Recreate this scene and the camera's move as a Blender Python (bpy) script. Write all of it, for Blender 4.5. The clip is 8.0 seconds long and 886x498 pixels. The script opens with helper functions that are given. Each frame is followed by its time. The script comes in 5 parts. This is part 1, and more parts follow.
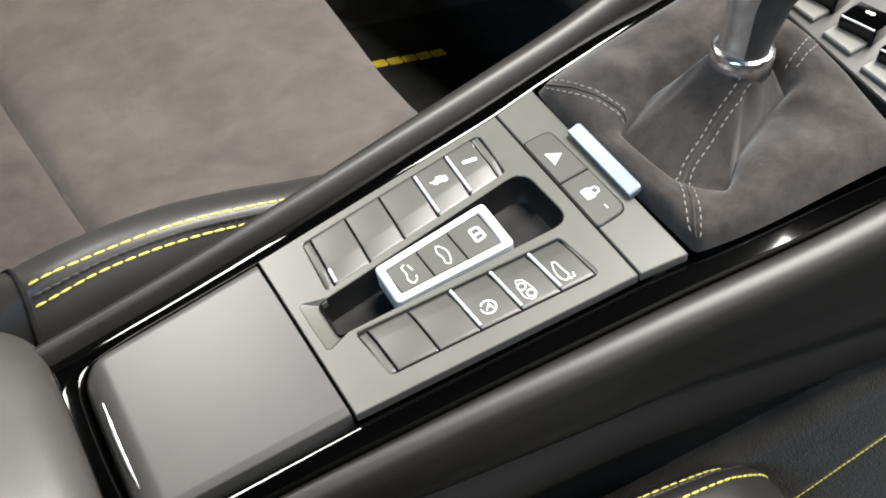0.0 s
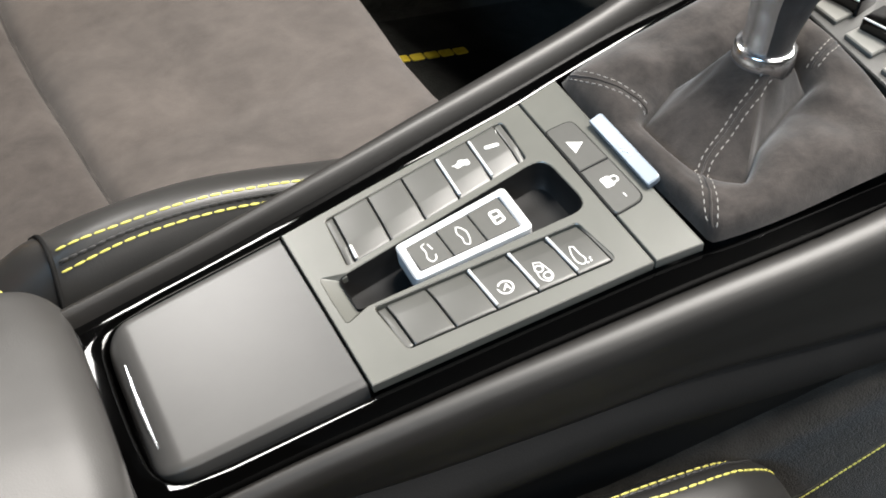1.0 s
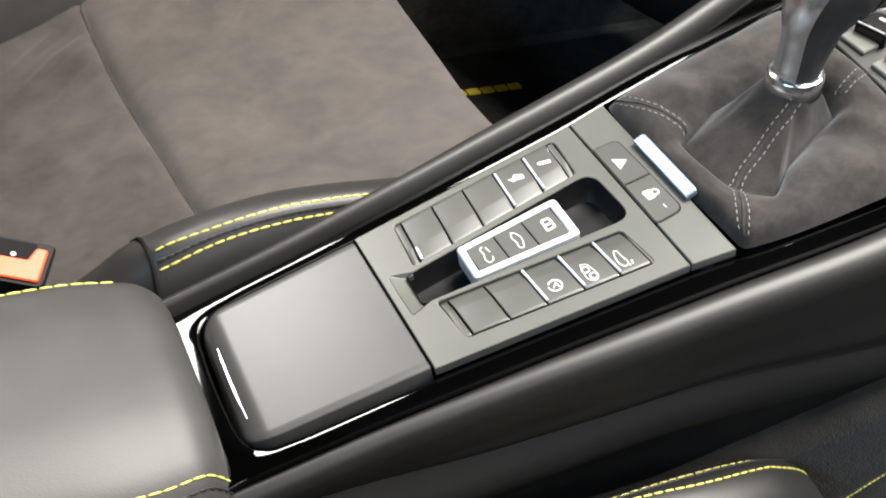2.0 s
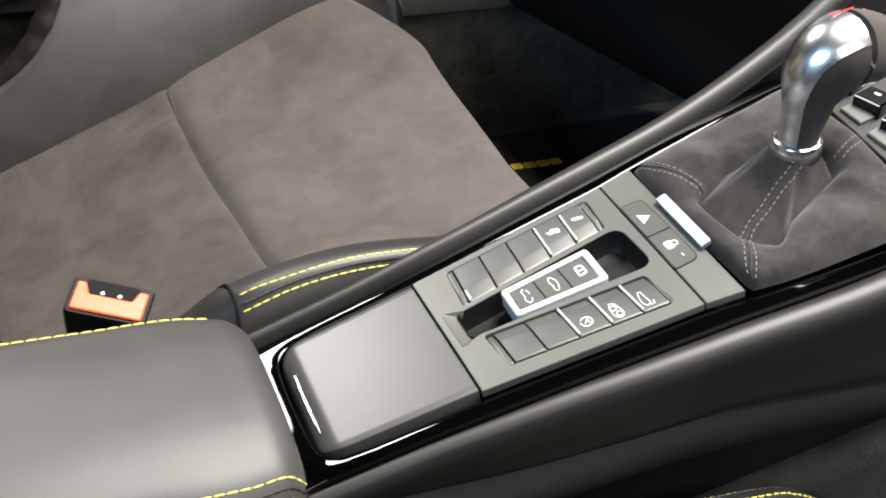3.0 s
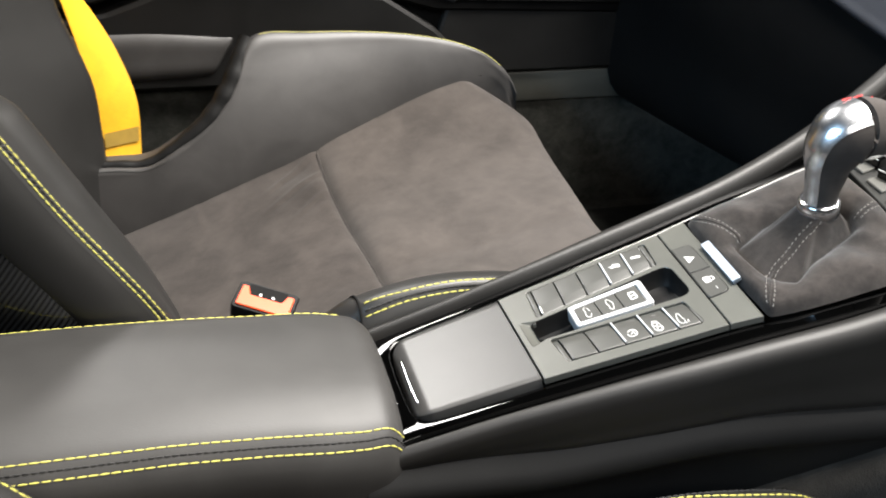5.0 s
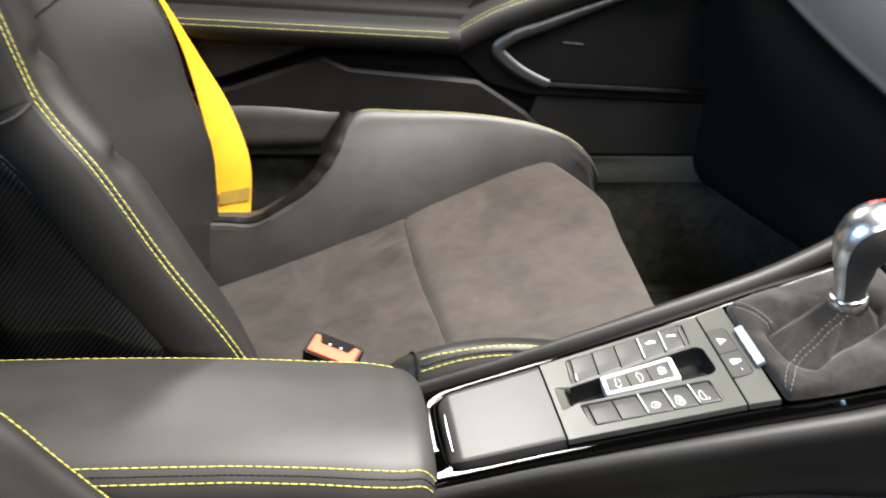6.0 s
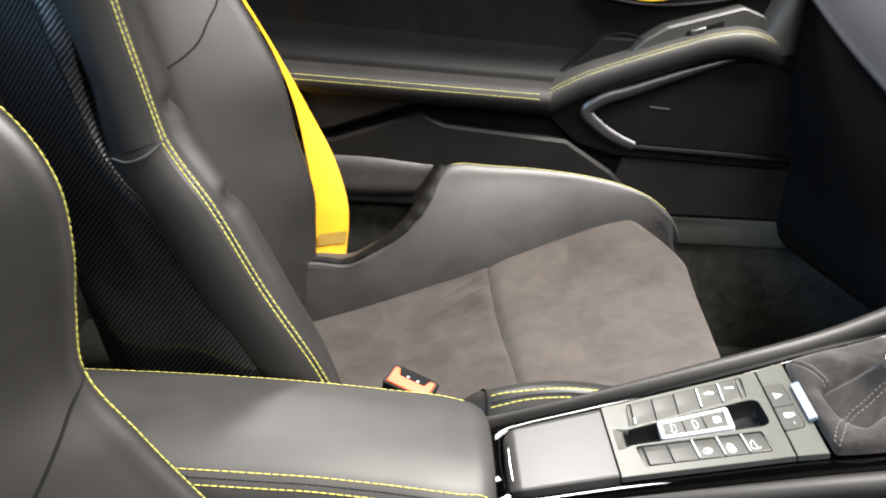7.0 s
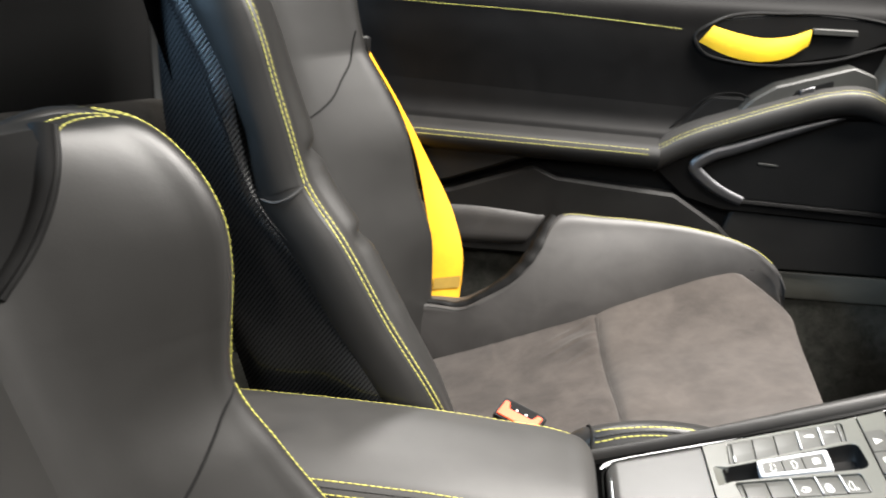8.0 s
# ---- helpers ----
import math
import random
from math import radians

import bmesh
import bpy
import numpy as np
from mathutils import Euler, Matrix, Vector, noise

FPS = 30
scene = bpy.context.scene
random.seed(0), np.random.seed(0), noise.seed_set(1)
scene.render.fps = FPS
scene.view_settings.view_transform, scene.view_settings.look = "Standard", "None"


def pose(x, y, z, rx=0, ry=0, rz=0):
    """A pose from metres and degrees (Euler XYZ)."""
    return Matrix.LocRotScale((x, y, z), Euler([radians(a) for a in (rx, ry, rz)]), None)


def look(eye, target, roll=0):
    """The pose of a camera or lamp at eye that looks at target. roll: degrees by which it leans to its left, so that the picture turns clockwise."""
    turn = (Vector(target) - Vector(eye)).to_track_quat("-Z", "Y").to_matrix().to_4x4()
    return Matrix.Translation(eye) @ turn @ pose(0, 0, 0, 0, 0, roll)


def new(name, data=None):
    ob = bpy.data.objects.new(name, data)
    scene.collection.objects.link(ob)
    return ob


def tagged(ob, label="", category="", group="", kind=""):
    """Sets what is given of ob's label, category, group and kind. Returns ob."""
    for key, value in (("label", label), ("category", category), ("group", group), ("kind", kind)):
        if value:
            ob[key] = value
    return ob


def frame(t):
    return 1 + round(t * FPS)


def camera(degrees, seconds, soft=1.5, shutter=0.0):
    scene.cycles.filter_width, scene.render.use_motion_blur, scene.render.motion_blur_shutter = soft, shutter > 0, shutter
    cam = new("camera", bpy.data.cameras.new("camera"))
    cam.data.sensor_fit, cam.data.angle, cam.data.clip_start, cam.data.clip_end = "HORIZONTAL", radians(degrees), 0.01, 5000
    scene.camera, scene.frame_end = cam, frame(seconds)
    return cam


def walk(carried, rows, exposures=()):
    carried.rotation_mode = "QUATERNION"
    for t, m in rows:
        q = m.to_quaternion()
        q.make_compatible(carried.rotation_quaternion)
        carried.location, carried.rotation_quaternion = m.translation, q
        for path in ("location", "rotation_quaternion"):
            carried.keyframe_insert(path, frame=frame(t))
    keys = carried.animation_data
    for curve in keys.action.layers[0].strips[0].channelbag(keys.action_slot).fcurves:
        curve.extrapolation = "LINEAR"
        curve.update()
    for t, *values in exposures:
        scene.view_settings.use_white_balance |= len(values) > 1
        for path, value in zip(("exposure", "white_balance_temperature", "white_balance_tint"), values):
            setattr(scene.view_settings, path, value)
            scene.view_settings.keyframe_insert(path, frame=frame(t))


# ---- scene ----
cam = camera(51.0, 8.0, soft=1.8, shutter=0.5)
PATH = [
    (0, (-0.283, -0.267, 0.801), (0.622, 0.887, -0.559), 9.3),
    (0.5, (-0.287, -0.272, 0.796), (0.608, 0.891, -0.563), 10.3),
    (1, (-0.294, -0.278, 0.797), (0.594, 0.896, -0.557), 10.9),
    (1.5, (-0.309, -0.297, 0.803), (0.542, 0.913, -0.543), 10.3),
    (3, (-0.366, -0.391, 0.852), (0.396, 1.036, -0.324), 6.1),
    (3.5, (-0.39, -0.434, 0.861), (0.341, 1.034, -0.283), 5.6),
    (4, (-0.412, -0.473, 0.874), (0.291, 1.043, -0.226), 4.8),
    (5.5, (-0.391, -0.599, 0.928), (0.034, 1.086, -0.062), 4.0),
    (6, (-0.365, -0.642, 0.95), (-0.069, 1.109, 0.03), 3.8),
    (6.5, (-0.358, -0.683, 0.965), (-0.197, 1.109, 0.092), 3.7),
    (7, (-0.351, -0.714, 0.973), (-0.267, 1.106, 0.148), 3.8),
    (7.5, (-0.352, -0.753, 0.977), (-0.391, 1.09, 0.201), 3.4),
    (8, (-0.358, -0.791, 0.987), (-0.509, 1.066, 0.262), 2.6),
]
walk(cam, [(t, look(eye, target, roll)) for t, eye, target, roll in PATH], exposures=[(0, 0.08), (4.0, 0.08), (5.5, 0.12), (6.5, 0.33), (8.0, 0.42)])

# ---- light of the showroom ----
world = bpy.data.worlds.new("showroom_air")
scene.world = world
world.use_nodes = True
world.node_tree.nodes["Background"].inputs[0].default_value = (1.0, 0.96, 0.90, 1)
world.node_tree.nodes["Background"].inputs[1].default_value = 0.05


def area_lamp(name, place, target, width, depth, watts, tint=(1.0, 0.97, 0.93)):
    data = bpy.data.lights.new(name, "AREA")
    data.shape, data.size, data.size_y, data.energy, data.color = "RECTANGLE", width, depth, watts, tint
    ob = new(name, data)
    ob.matrix_world = look(place, target)
    return ob


area_lamp("front_light_panel", (2.05, 0.0, 2.90), (-0.2, 0.1, 0.4), 2.0, 1.0, 262, (1.0, 0.955, 0.90))
area_lamp("far_side_light_panel", (-0.70, 1.98, 2.4), (-0.2, 0.0, 0.5), 0.62, 0.50, 58, (1.0, 0.97, 0.93))
# Unseen lamp, added overhead to brighten the faces that look up.
area_lamp("overhead_fill", (0.64, -0.02, 3.3), (0.42, -0.06, 0), 1.6, 1.0, 350, (1.0, 0.955, 0.90))
area_lamp("rear_light_panel", (-2.4, -1.0, 1.9), (-0.6, 0.0, 0.85), 1.2, 0.7, 112, (0.46, 0.72, 1.0))

# Unseen lamp, added to brighten the far seat's bolster.
area_lamp("near_side_fill", (-0.1, -3.2, 3.05), (-0.1, 0.5, 0.5), 2.6, 1.1, 74, (1.0, 0.95, 0.89))

# ---- materials ----


def material(name, colour, rough=0.5, metal=0.0, grain=0.0, grain_size=0.001, blotch=0.0, blotch_size=0.05, bump=0.0, coat=0.0, sheen=0.0, spec=0.5, crease=0.0):
    """Principled surface with fine relief (grain) and broad wear or nap (blotch)."""
    m = bpy.data.materials.new(name)
    m.use_nodes = True
    nt = m.node_tree
    b = nt.nodes["Principled BSDF"]
    b.inputs["Base Color"].default_value = (*colour, 1)
    b.inputs["Roughness"].default_value = rough
    b.inputs["Metallic"].default_value = metal
    b.inputs["Coat Weight"].default_value = coat
    b.inputs["Coat Roughness"].default_value = 0.03
    b.inputs["Sheen Weight"].default_value = sheen
    b.inputs["Sheen Roughness"].default_value = 0.5
    b.inputs["Specular IOR Level"].default_value = spec
    co = nt.nodes.new("ShaderNodeTexCoord")
    if blotch > 0:
        n = nt.nodes.new("ShaderNodeTexNoise")
        n.inputs["Scale"].default_value = 1 / blotch_size
        n.inputs["Detail"].default_value = 5
        n.inputs["Roughness"].default_value = 0.62
        n.inputs["Distortion"].default_value = 0.5
        nt.links.new(co.outputs["Object"], n.inputs["Vector"])
        mix = nt.nodes.new("ShaderNodeMix")
        mix.data_type = "RGBA"
        ramp = nt.nodes.new("ShaderNodeMapRange")
        ramp.inputs["From Min"].default_value, ramp.inputs["From Max"].default_value = 0.32, 0.68
        value = n.outputs["Fac"]
        if sheen > 0:
            # brushed nap: short strokes over the broad patches
            turn = nt.nodes.new("ShaderNodeMapping")
            turn.inputs["Rotation"].default_value = (0, 0, 0.6)
            turn.inputs["Scale"].default_value = (1.0, 1.15, 1.1)
            nt.links.new(co.outputs["Object"], turn.inputs["Vector"])
            k = nt.nodes.new("ShaderNodeTexNoise")
            k.inputs["Scale"].default_value = 3.2 / blotch_size
            k.inputs["Detail"].default_value = 6
            k.inputs["Roughness"].default_value = 0.7
            nt.links.new(turn.outputs["Vector"], k.inputs["Vector"])
            both = nt.nodes.new("ShaderNodeMix")
            both.inputs["Factor"].default_value = 0.34
            nt.links.new(value, both.inputs["A"])
            nt.links.new(k.outputs["Fac"], both.inputs["B"])
            value = both.outputs["Result"]
            ramp.inputs["From Min"].default_value, ramp.inputs["From Max"].default_value = 0.36, 0.64
        nt.links.new(value, ramp.inputs["Value"])
        nt.links.new(ramp.outputs["Result"], mix.inputs["Factor"])
        other = tuple(c * (1 + blotch) for c in colour)
        mix.inputs["A"].default_value = (*[c * (1 - blotch) for c in colour], 1)
        mix.inputs["B"].default_value = (*other, 1)
        nt.links.new(mix.outputs["Result"], b.inputs["Base Color"])
        rr = nt.nodes.new("ShaderNodeMapRange")
        rr.inputs["To Min"].default_value, rr.inputs["To Max"].default_value = max(0.02, rough - 0.07 * blotch), min(1, rough + 0.12 * blotch)
        nt.links.new(n.outputs["Fac"], rr.inputs["Value"])
        nt.links.new(rr.outputs["Result"], b.inputs["Roughness"])
    if grain > 0:
        v = nt.nodes.new("ShaderNodeTexVoronoi")
        v.inputs["Scale"].default_value = 1 / grain_size
        nt.links.new(co.outputs["Object"], v.inputs["Vector"])
        f = nt.nodes.new("ShaderNodeTexNoise")
        f.inputs["Scale"].default_value = 0.35 / grain_size
        f.inputs["Detail"].default_value = 3
        nt.links.new(co.outputs["Object"], f.inputs["Vector"])
        add = nt.nodes.new("ShaderNodeMath")
        nt.links.new(v.outputs["Distance"], add.inputs[0])
        nt.links.new(f.outputs["Fac"], add.inputs[1])
        bp = nt.nodes.new("ShaderNodeBump")
        bp.inputs["Strength"].default_value = grain
        bp.inputs["Distance"].default_value = bump or grain_size * 0.3
        nt.links.new(add.outputs[0], bp.inputs["Height"])
        if crease > 0:
            # shallow pulls and dents of stretched hide under the grain
            lay = nt.nodes.new("ShaderNodeMapping")
            lay.inputs["Scale"].default_value = (0.6, 1.3, 1.7)
            nt.links.new(co.outputs["Object"], lay.inputs["Vector"])
            dent = nt.nodes.new("ShaderNodeTexNoise")
            dent.inputs["Scale"].default_value = 10
            dent.inputs["Detail"].default_value = 2.5
            dent.inputs["Distortion"].default_value = 1.1
            nt.links.new(lay.outputs["Vector"], dent.inputs["Vector"])
            low = nt.nodes.new("ShaderNodeBump")
            low.inputs["Strength"].default_value = crease
            low.inputs["Distance"].default_value = 0.006
            nt.links.new(dent.outputs["Fac"], low.inputs["Height"])
            nt.links.new(low.outputs["Normal"], bp.inputs["Normal"])
        nt.links.new(bp.outputs["Normal"], b.inputs["Normal"])
    return m


LEATHER = material("black_leather", (0.0092, 0.0089, 0.0084), 0.45, crease=0.06, grain=0.14, grain_size=0.0010, blotch=0.12, blotch_size=0.07)
LEATHER_SOFT = material("armrest_leather", (0.0168, 0.0161, 0.0153), 0.54, crease=0.09, grain=0.12, grain_size=0.0010, blotch=0.2, blotch_size=0.06)
RAILSKIN = material("soft_touch_rail", (0.0085, 0.0079, 0.0073), 0.47, spec=0.36, grain=0.10, grain_size=0.0009, blotch=0.2, blotch_size=0.06)
SUEDE = material("grey_suede", (0.0412, 0.0355, 0.0317), 0.95, grain=0.3, grain_size=0.0008, blotch=0.26, blotch_size=0.065, spec=0.10, sheen=0.10)
# Darker copy of SUEDE: the rear insert's shade is put into its colour.
SUEDE_DARKER_COPY = material("darker_suede_copy", (0.0305, 0.0263, 0.0238), 0.95, grain=0.3, grain_size=0.0008, blotch=0.30, blotch_size=0.055, spec=0.10, sheen=0.08)
SUEDE_DARK = material("gaiter_suede", (0.0185, 0.0160, 0.0144), 0.95, spec=0.1, grain=0.3, grain_size=0.0008, blotch=0.50, blotch_size=0.022, sheen=0.12)
LIDSATIN = material("satin_lid", (0.027, 0.0264, 0.0254), 0.36, grain=0.05, grain_size=0.0006, blotch=0.08, blotch_size=0.05)
UNITPLATE = material("dark_unit_plate", (0.009, 0.0094, 0.0085), 0.42, grain=0.08, grain_size=0.0006, blotch=0.08, blotch_size=0.04)
ROCKERPLATE = material("silver_grey_rocker", (0.10, 0.10, 0.092), 0.40, metal=0.3, blotch=0.06, blotch_size=0.02)
SATIN = material("satin_black_panel", (0.054, 0.0545, 0.0478), 0.36, grain=0.06, grain_size=0.0006, blotch=0.08, blotch_size=0.05)
KEYCAP = material("keycap_plastic", (0.033, 0.033, 0.0297), 0.40, grain=0.08, grain_size=0.0005, blotch=0.08, blotch_size=0.02)
GLOSS = material("piano_black", (0.0004, 0.0004, 0.0004), 0.035, coat=0.0, spec=0.42, blotch=0.1, blotch_size=0.1)
PLASTIC = material("black_plastic", (0.0055, 0.0055, 0.0055), 0.55, spec=0.15, grain=0.2, grain_size=0.0009, blotch=0.15, blotch_size=0.04)
DARK = material("deep_black_plastic", (0.003, 0.003, 0.003), 0.75, spec=0.12, grain=0.2, grain_size=0.001, blotch=0.2, blotch_size=0.05)
SILVER = material("galvano_silver", (0.50, 0.51, 0.52), 0.30, metal=0.35, blotch=0.05, blotch_size=0.02)
CHROME = material("polished_chrome", (0.66, 0.67, 0.69), 0.2, metal=1.0, blotch=0.06, blotch_size=0.02)
KNOB = material("satin_aluminium_knob", (0.66, 0.68, 0.71), 0.26, metal=1.0, blotch=0.06, blotch_size=0.02)
ALU = material("brushed_aluminium", (0.17, 0.20, 0.235), 0.42, metal=0.6, blotch=0.06, blotch_size=0.02)
DOORTRIM = material("dark_aluminium", (0.10, 0.10, 0.105), 0.38, metal=0.9, blotch=0.1, blotch_size=0.03)
YELLOW = material("racing_yellow_thread", (0.38, 0.352, 0.075), 0.6, blotch=0.12, blotch_size=0.004)
BLACKTHREAD = material("black_thread", (0.004, 0.004, 0.004), 0.6, blotch=0.1, blotch_size=0.004)
GREYTHREAD = material("grey_thread", (0.15, 0.142, 0.13), 0.7, blotch=0.12, blotch_size=0.004)
BELT = material("yellow_webbing", (0.55, 0.275, 0.002), 0.6, grain=0.5, grain_size=0.0014, blotch=0.08, blotch_size=0.03)
STRAP = material("yellow_pull_strap", (0.58, 0.37, 0.006), 0.6, grain=0.5, grain_size=0.0014, blotch=0.08, blotch_size=0.03)
BELTDARK = material("webbing_label", (0.20, 0.125, 0.015), 0.6, blotch=0.1, blotch_size=0.02)
ORANGE = material("orange_release", (0.70, 0.07, 0.018), 0.42, blotch=0.06, blotch_size=0.02)
WHITE = material("white_print", (0.44, 0.44, 0.42), 0.5, blotch=0.04, blotch_size=0.01)
# Lighter copy of the black leather: sheen on bolsters and elbow pad put into colour.
LEATHER_LIT = material("lit_leather_copy", (0.031, 0.0294, 0.0285), 0.48, crease=0.09, grain=0.12, grain_size=0.0010, blotch=0.2, blotch_size=0.06)
PODPLASTIC = material("pod_plastic", (0.020, 0.0203, 0.0185), 0.5, grain=0.2, grain_size=0.0009, blotch=0.15, blotch_size=0.04)
# Darkened copies of the black leather: the shade on the door put into colour.
DOORGRIP = material("shaded_grip_skin", (0.007, 0.0068, 0.0065), 0.55, spec=0.2, grain=0.14, grain_size=0.0010, blotch=0.25, blotch_size=0.07)
DOORSKIN = material("shaded_door_leather", (0.0028, 0.0027, 0.0027), 0.50, spec=0.07, grain=0.14, grain_size=0.0010, blotch=0.25, blotch_size=0.07)
CARPET = material("charcoal_carpet", (0.0155, 0.0142, 0.0124), 1.0, spec=0.04, grain=0.6, grain_size=0.0014, blotch=0.35, blotch_size=0.03, bump=0.0008, sheen=0.06)
# Lighter copy of CARPET: light missing in the footwell is put into colour.
CARPET_LIT = material("lit_carpet_copy", (0.034, 0.0342, 0.030), 1.0, spec=0.04, grain=0.7, grain_size=0.0016, blotch=0.4, blotch_size=0.03, bump=0.0009, sheen=0.06)
MATYELLOW = material("yellow_embroidery", (0.62, 0.47, 0.03), 0.6, blotch=0.15, blotch_size=0.006)
MAT = material("black_velour_mat", (0.021, 0.0212, 0.0195), 1.0, spec=0.08, grain=0.8, grain_size=0.002, blotch=0.3, blotch_size=0.05, bump=0.001)
RED = material("red_shift_print", (0.55, 0.03, 0.03), 0.4, blotch=0.05, blotch_size=0.01)
DASH = material("dashboard_skin", (0.022, 0.0245, 0.0315), 0.46, spec=0.5, grain=0.3, grain_size=0.0012, blotch=0.12, blotch_size=0.08)
WALLPAINT = material("showroom_wall_paint", (0.045, 0.045, 0.043), 0.7, blotch=0.06, blotch_size=0.6)
HALLFLOOR = material("showroom_floor_tile", (0.08, 0.08, 0.077), 0.3, blotch=0.1, blotch_size=0.5)
CEILPAINT = material("dark_ceiling_paint", (0.018, 0.018, 0.018), 0.8, blotch=0.08, blotch_size=0.6)


def carbon():
    """Twill weave in clear coat: diagonal dark and lighter tows."""
    m = bpy.data.materials.new("carbon_weave")
    m.use_nodes = True
    nt = m.node_tree
    b = nt.nodes["Principled BSDF"]
    co = nt.nodes.new("ShaderNodeTexCoord")
    mp = nt.nodes.new("ShaderNodeMapping")
    mp.inputs["Rotation"].default_value = (0, radians(54), 0)
    nt.links.new(co.outputs["Object"], mp.inputs["Vector"])
    w = nt.nodes.new("ShaderNodeTexWave")
    w.wave_type, w.bands_direction = "BANDS", "Z"
    w.inputs["Scale"].default_value = 78
    w.inputs["Distortion"].default_value = 0.6
    w.inputs["Detail"].default_value = 1
    nt.links.new(mp.outputs["Vector"], w.inputs["Vector"])
    mix = nt.nodes.new("ShaderNodeMix")
    mix.data_type = "RGBA"
    mix.inputs["A"].default_value, mix.inputs["B"].default_value = (0.0015, 0.0015, 0.002, 1), (0.010, 0.011, 0.012, 1)
    nt.links.new(w.outputs["Fac"], mix.inputs["Factor"])
    nt.links.new(mix.outputs["Result"], b.inputs["Base Color"])
    b.inputs["Roughness"].default_value = 0.42
    shine = nt.nodes.new("ShaderNodeMapRange")
    shine.inputs["To Min"].default_value, shine.inputs["To Max"].default_value = 0.03, 0.62
    nt.links.new(w.outputs["Fac"], shine.inputs["Value"])
    nt.links.new(shine.outputs["Result"], b.inputs["Specular IOR Level"])
    bp = nt.nodes.new("ShaderNodeBump")
    bp.inputs["Strength"].default_value = 0.5
    bp.inputs["Distance"].default_value = 0.001
    nt.links.new(w.outputs["Fac"], bp.inputs["Height"])
    nt.links.new(bp.outputs["Normal"], b.inputs["Normal"])
    b.inputs["Coat Weight"].default_value = 0.8
    b.inputs["Coat Roughness"].default_value = 0.06
    return m


CARBON = carbon()

# ---- building helpers ----
from mathutils.bvhtree import BVHTree


def thing(name, label, category, group="", place=None):
    ob = new(name)
    ob.empty_display_size = 0.05
    if place is not None:
        ob.matrix_world = place
    return tagged(ob, label, category, group)


def part(name, bm, mat, parent=None, label="", smooth=True, sharp=40):
    bmesh.ops.recalc_face_normals(bm, faces=bm.faces)
    me = bpy.data.meshes.new(name)
    bm.to_mesh(me)
    bm.free()
    me.materials.append(mat)
    if smooth:
        me.polygons.foreach_set("use_smooth", [True] * len(me.polygons))
        me.set_sharp_from_angle(angle=radians(sharp))
    ob = new(name, me)
    ob.parent = parent
    if label:
        ob["label"] = label
    return ob


def spline(points, n, per=0):
    """n points along a smooth curve through the given ones, or per points on each of its spans."""
    p = np.asarray(points, float)
    if len(p) == 2:
        n = n or per + 1
        return p[0] + (p[1] - p[0]) * np.linspace(0, 1, n)[:, None]
    d = np.r_[0, np.cumsum(np.linalg.norm(np.diff(p, axis=0), axis=1) + 1e-9)]
    h = np.diff(d)
    sl = np.diff(p, axis=0) / h[:, None]
    m = np.vstack([sl[:1], (sl[:-1] * h[1:, None] + sl[1:] * h[:-1, None]) / (h[1:] + h[:-1])[:, None], sl[-1:]])
    s = np.interp(np.linspace(0, len(h), per * len(h) + 1), np.arange(len(d)), d) if per else np.linspace(0, d[-1], n)
    i = np.clip(np.searchsorted(d, s, side="right") - 1, 0, len(h) - 1)
    t = ((s - d[i]) / h[i])[:, None]
    hh = h[i][:, None]
    return (2 * t**3 - 3 * t**2 + 1) * p[i] + (t**3 - 2 * t**2 + t) * hh * m[i] + (-2 * t**3 + 3 * t**2) * p[i + 1] + (t**3 - t**2) * hh * m[i + 1]


def grid(rows, closed=False, caps=False, bm=None):
    """A surface over rows of points; closed: each row is a ring; caps: fill the first and last ring."""
    bm = bm or bmesh.new()
    vs = [[bm.verts.new(p) for p in row] for row in rows]
    n = len(vs[0])
    for a, b in zip(vs, vs[1:]):
        for j in range(n if closed else n - 1):
            k = (j + 1) % n
            bm.faces.new((a[j], a[k], b[k], b[j]))
    if caps is True:
        bm.faces.new(vs[0])
    if caps:
        bm.faces.new(vs[-1][::-1])
    return bm


def loft(sections, nu, nv, closed=False, caps=False):
    """Smooth skin over a few control sections (all with the same number of points)."""
    m = len(sections[0]) - (0 if closed else 1)
    s = [spline(list(x) + ([x[0]] if closed else []), 0, max(2, round(nv / m))) for x in sections]
    cols = np.array([spline([r[j] for r in s], 0, max(1, round(nu / (len(s) - 1)))) for j in range(len(s[0]))])
    rows = np.swapaxes(cols, 0, 1)
    if closed:
        rows = rows[:, :-1]
    return grid(rows, closed, caps)


def tube(path, radius, sides=8, n=None, bm=None, flat=1.0, up=(0, 0, 1)):
    """A rod along a path; radius may be a list along it; flat squeezes it along its own up."""
    p = spline(path, n) if n else np.asarray(path, float)
    r = np.interp(np.linspace(0, 1, len(p)), np.linspace(0, 1, len(radius)), radius) if np.ndim(radius) else np.full(len(p), radius)
    t = np.gradient(p, axis=0)
    t /= np.linalg.norm(t, axis=1)[:, None] + 1e-12
    rows = []
    for q, d, rr in zip(p, t, r):
        s = np.cross(d, up)
        s /= np.linalg.norm(s) + 1e-12
        u = np.cross(s, d)
        rows.append([q + rr * (math.cos(a) * s + flat * math.sin(a) * u) for a in np.linspace(0, 2 * math.pi, sides, endpoint=False)])
    return grid(rows, True, True, bm)


def skin(*obs):
    """A search tree over the faces of some parts, in their own frame."""
    verts, polys = [], []
    for ob in obs:
        k = len(verts)
        verts += [v.co.copy() for v in ob.data.vertices]
        polys += [[k + i for i in f.vertices] for f in ob.data.polygons]
    return BVHTree.FromPolygons(verts, polys)


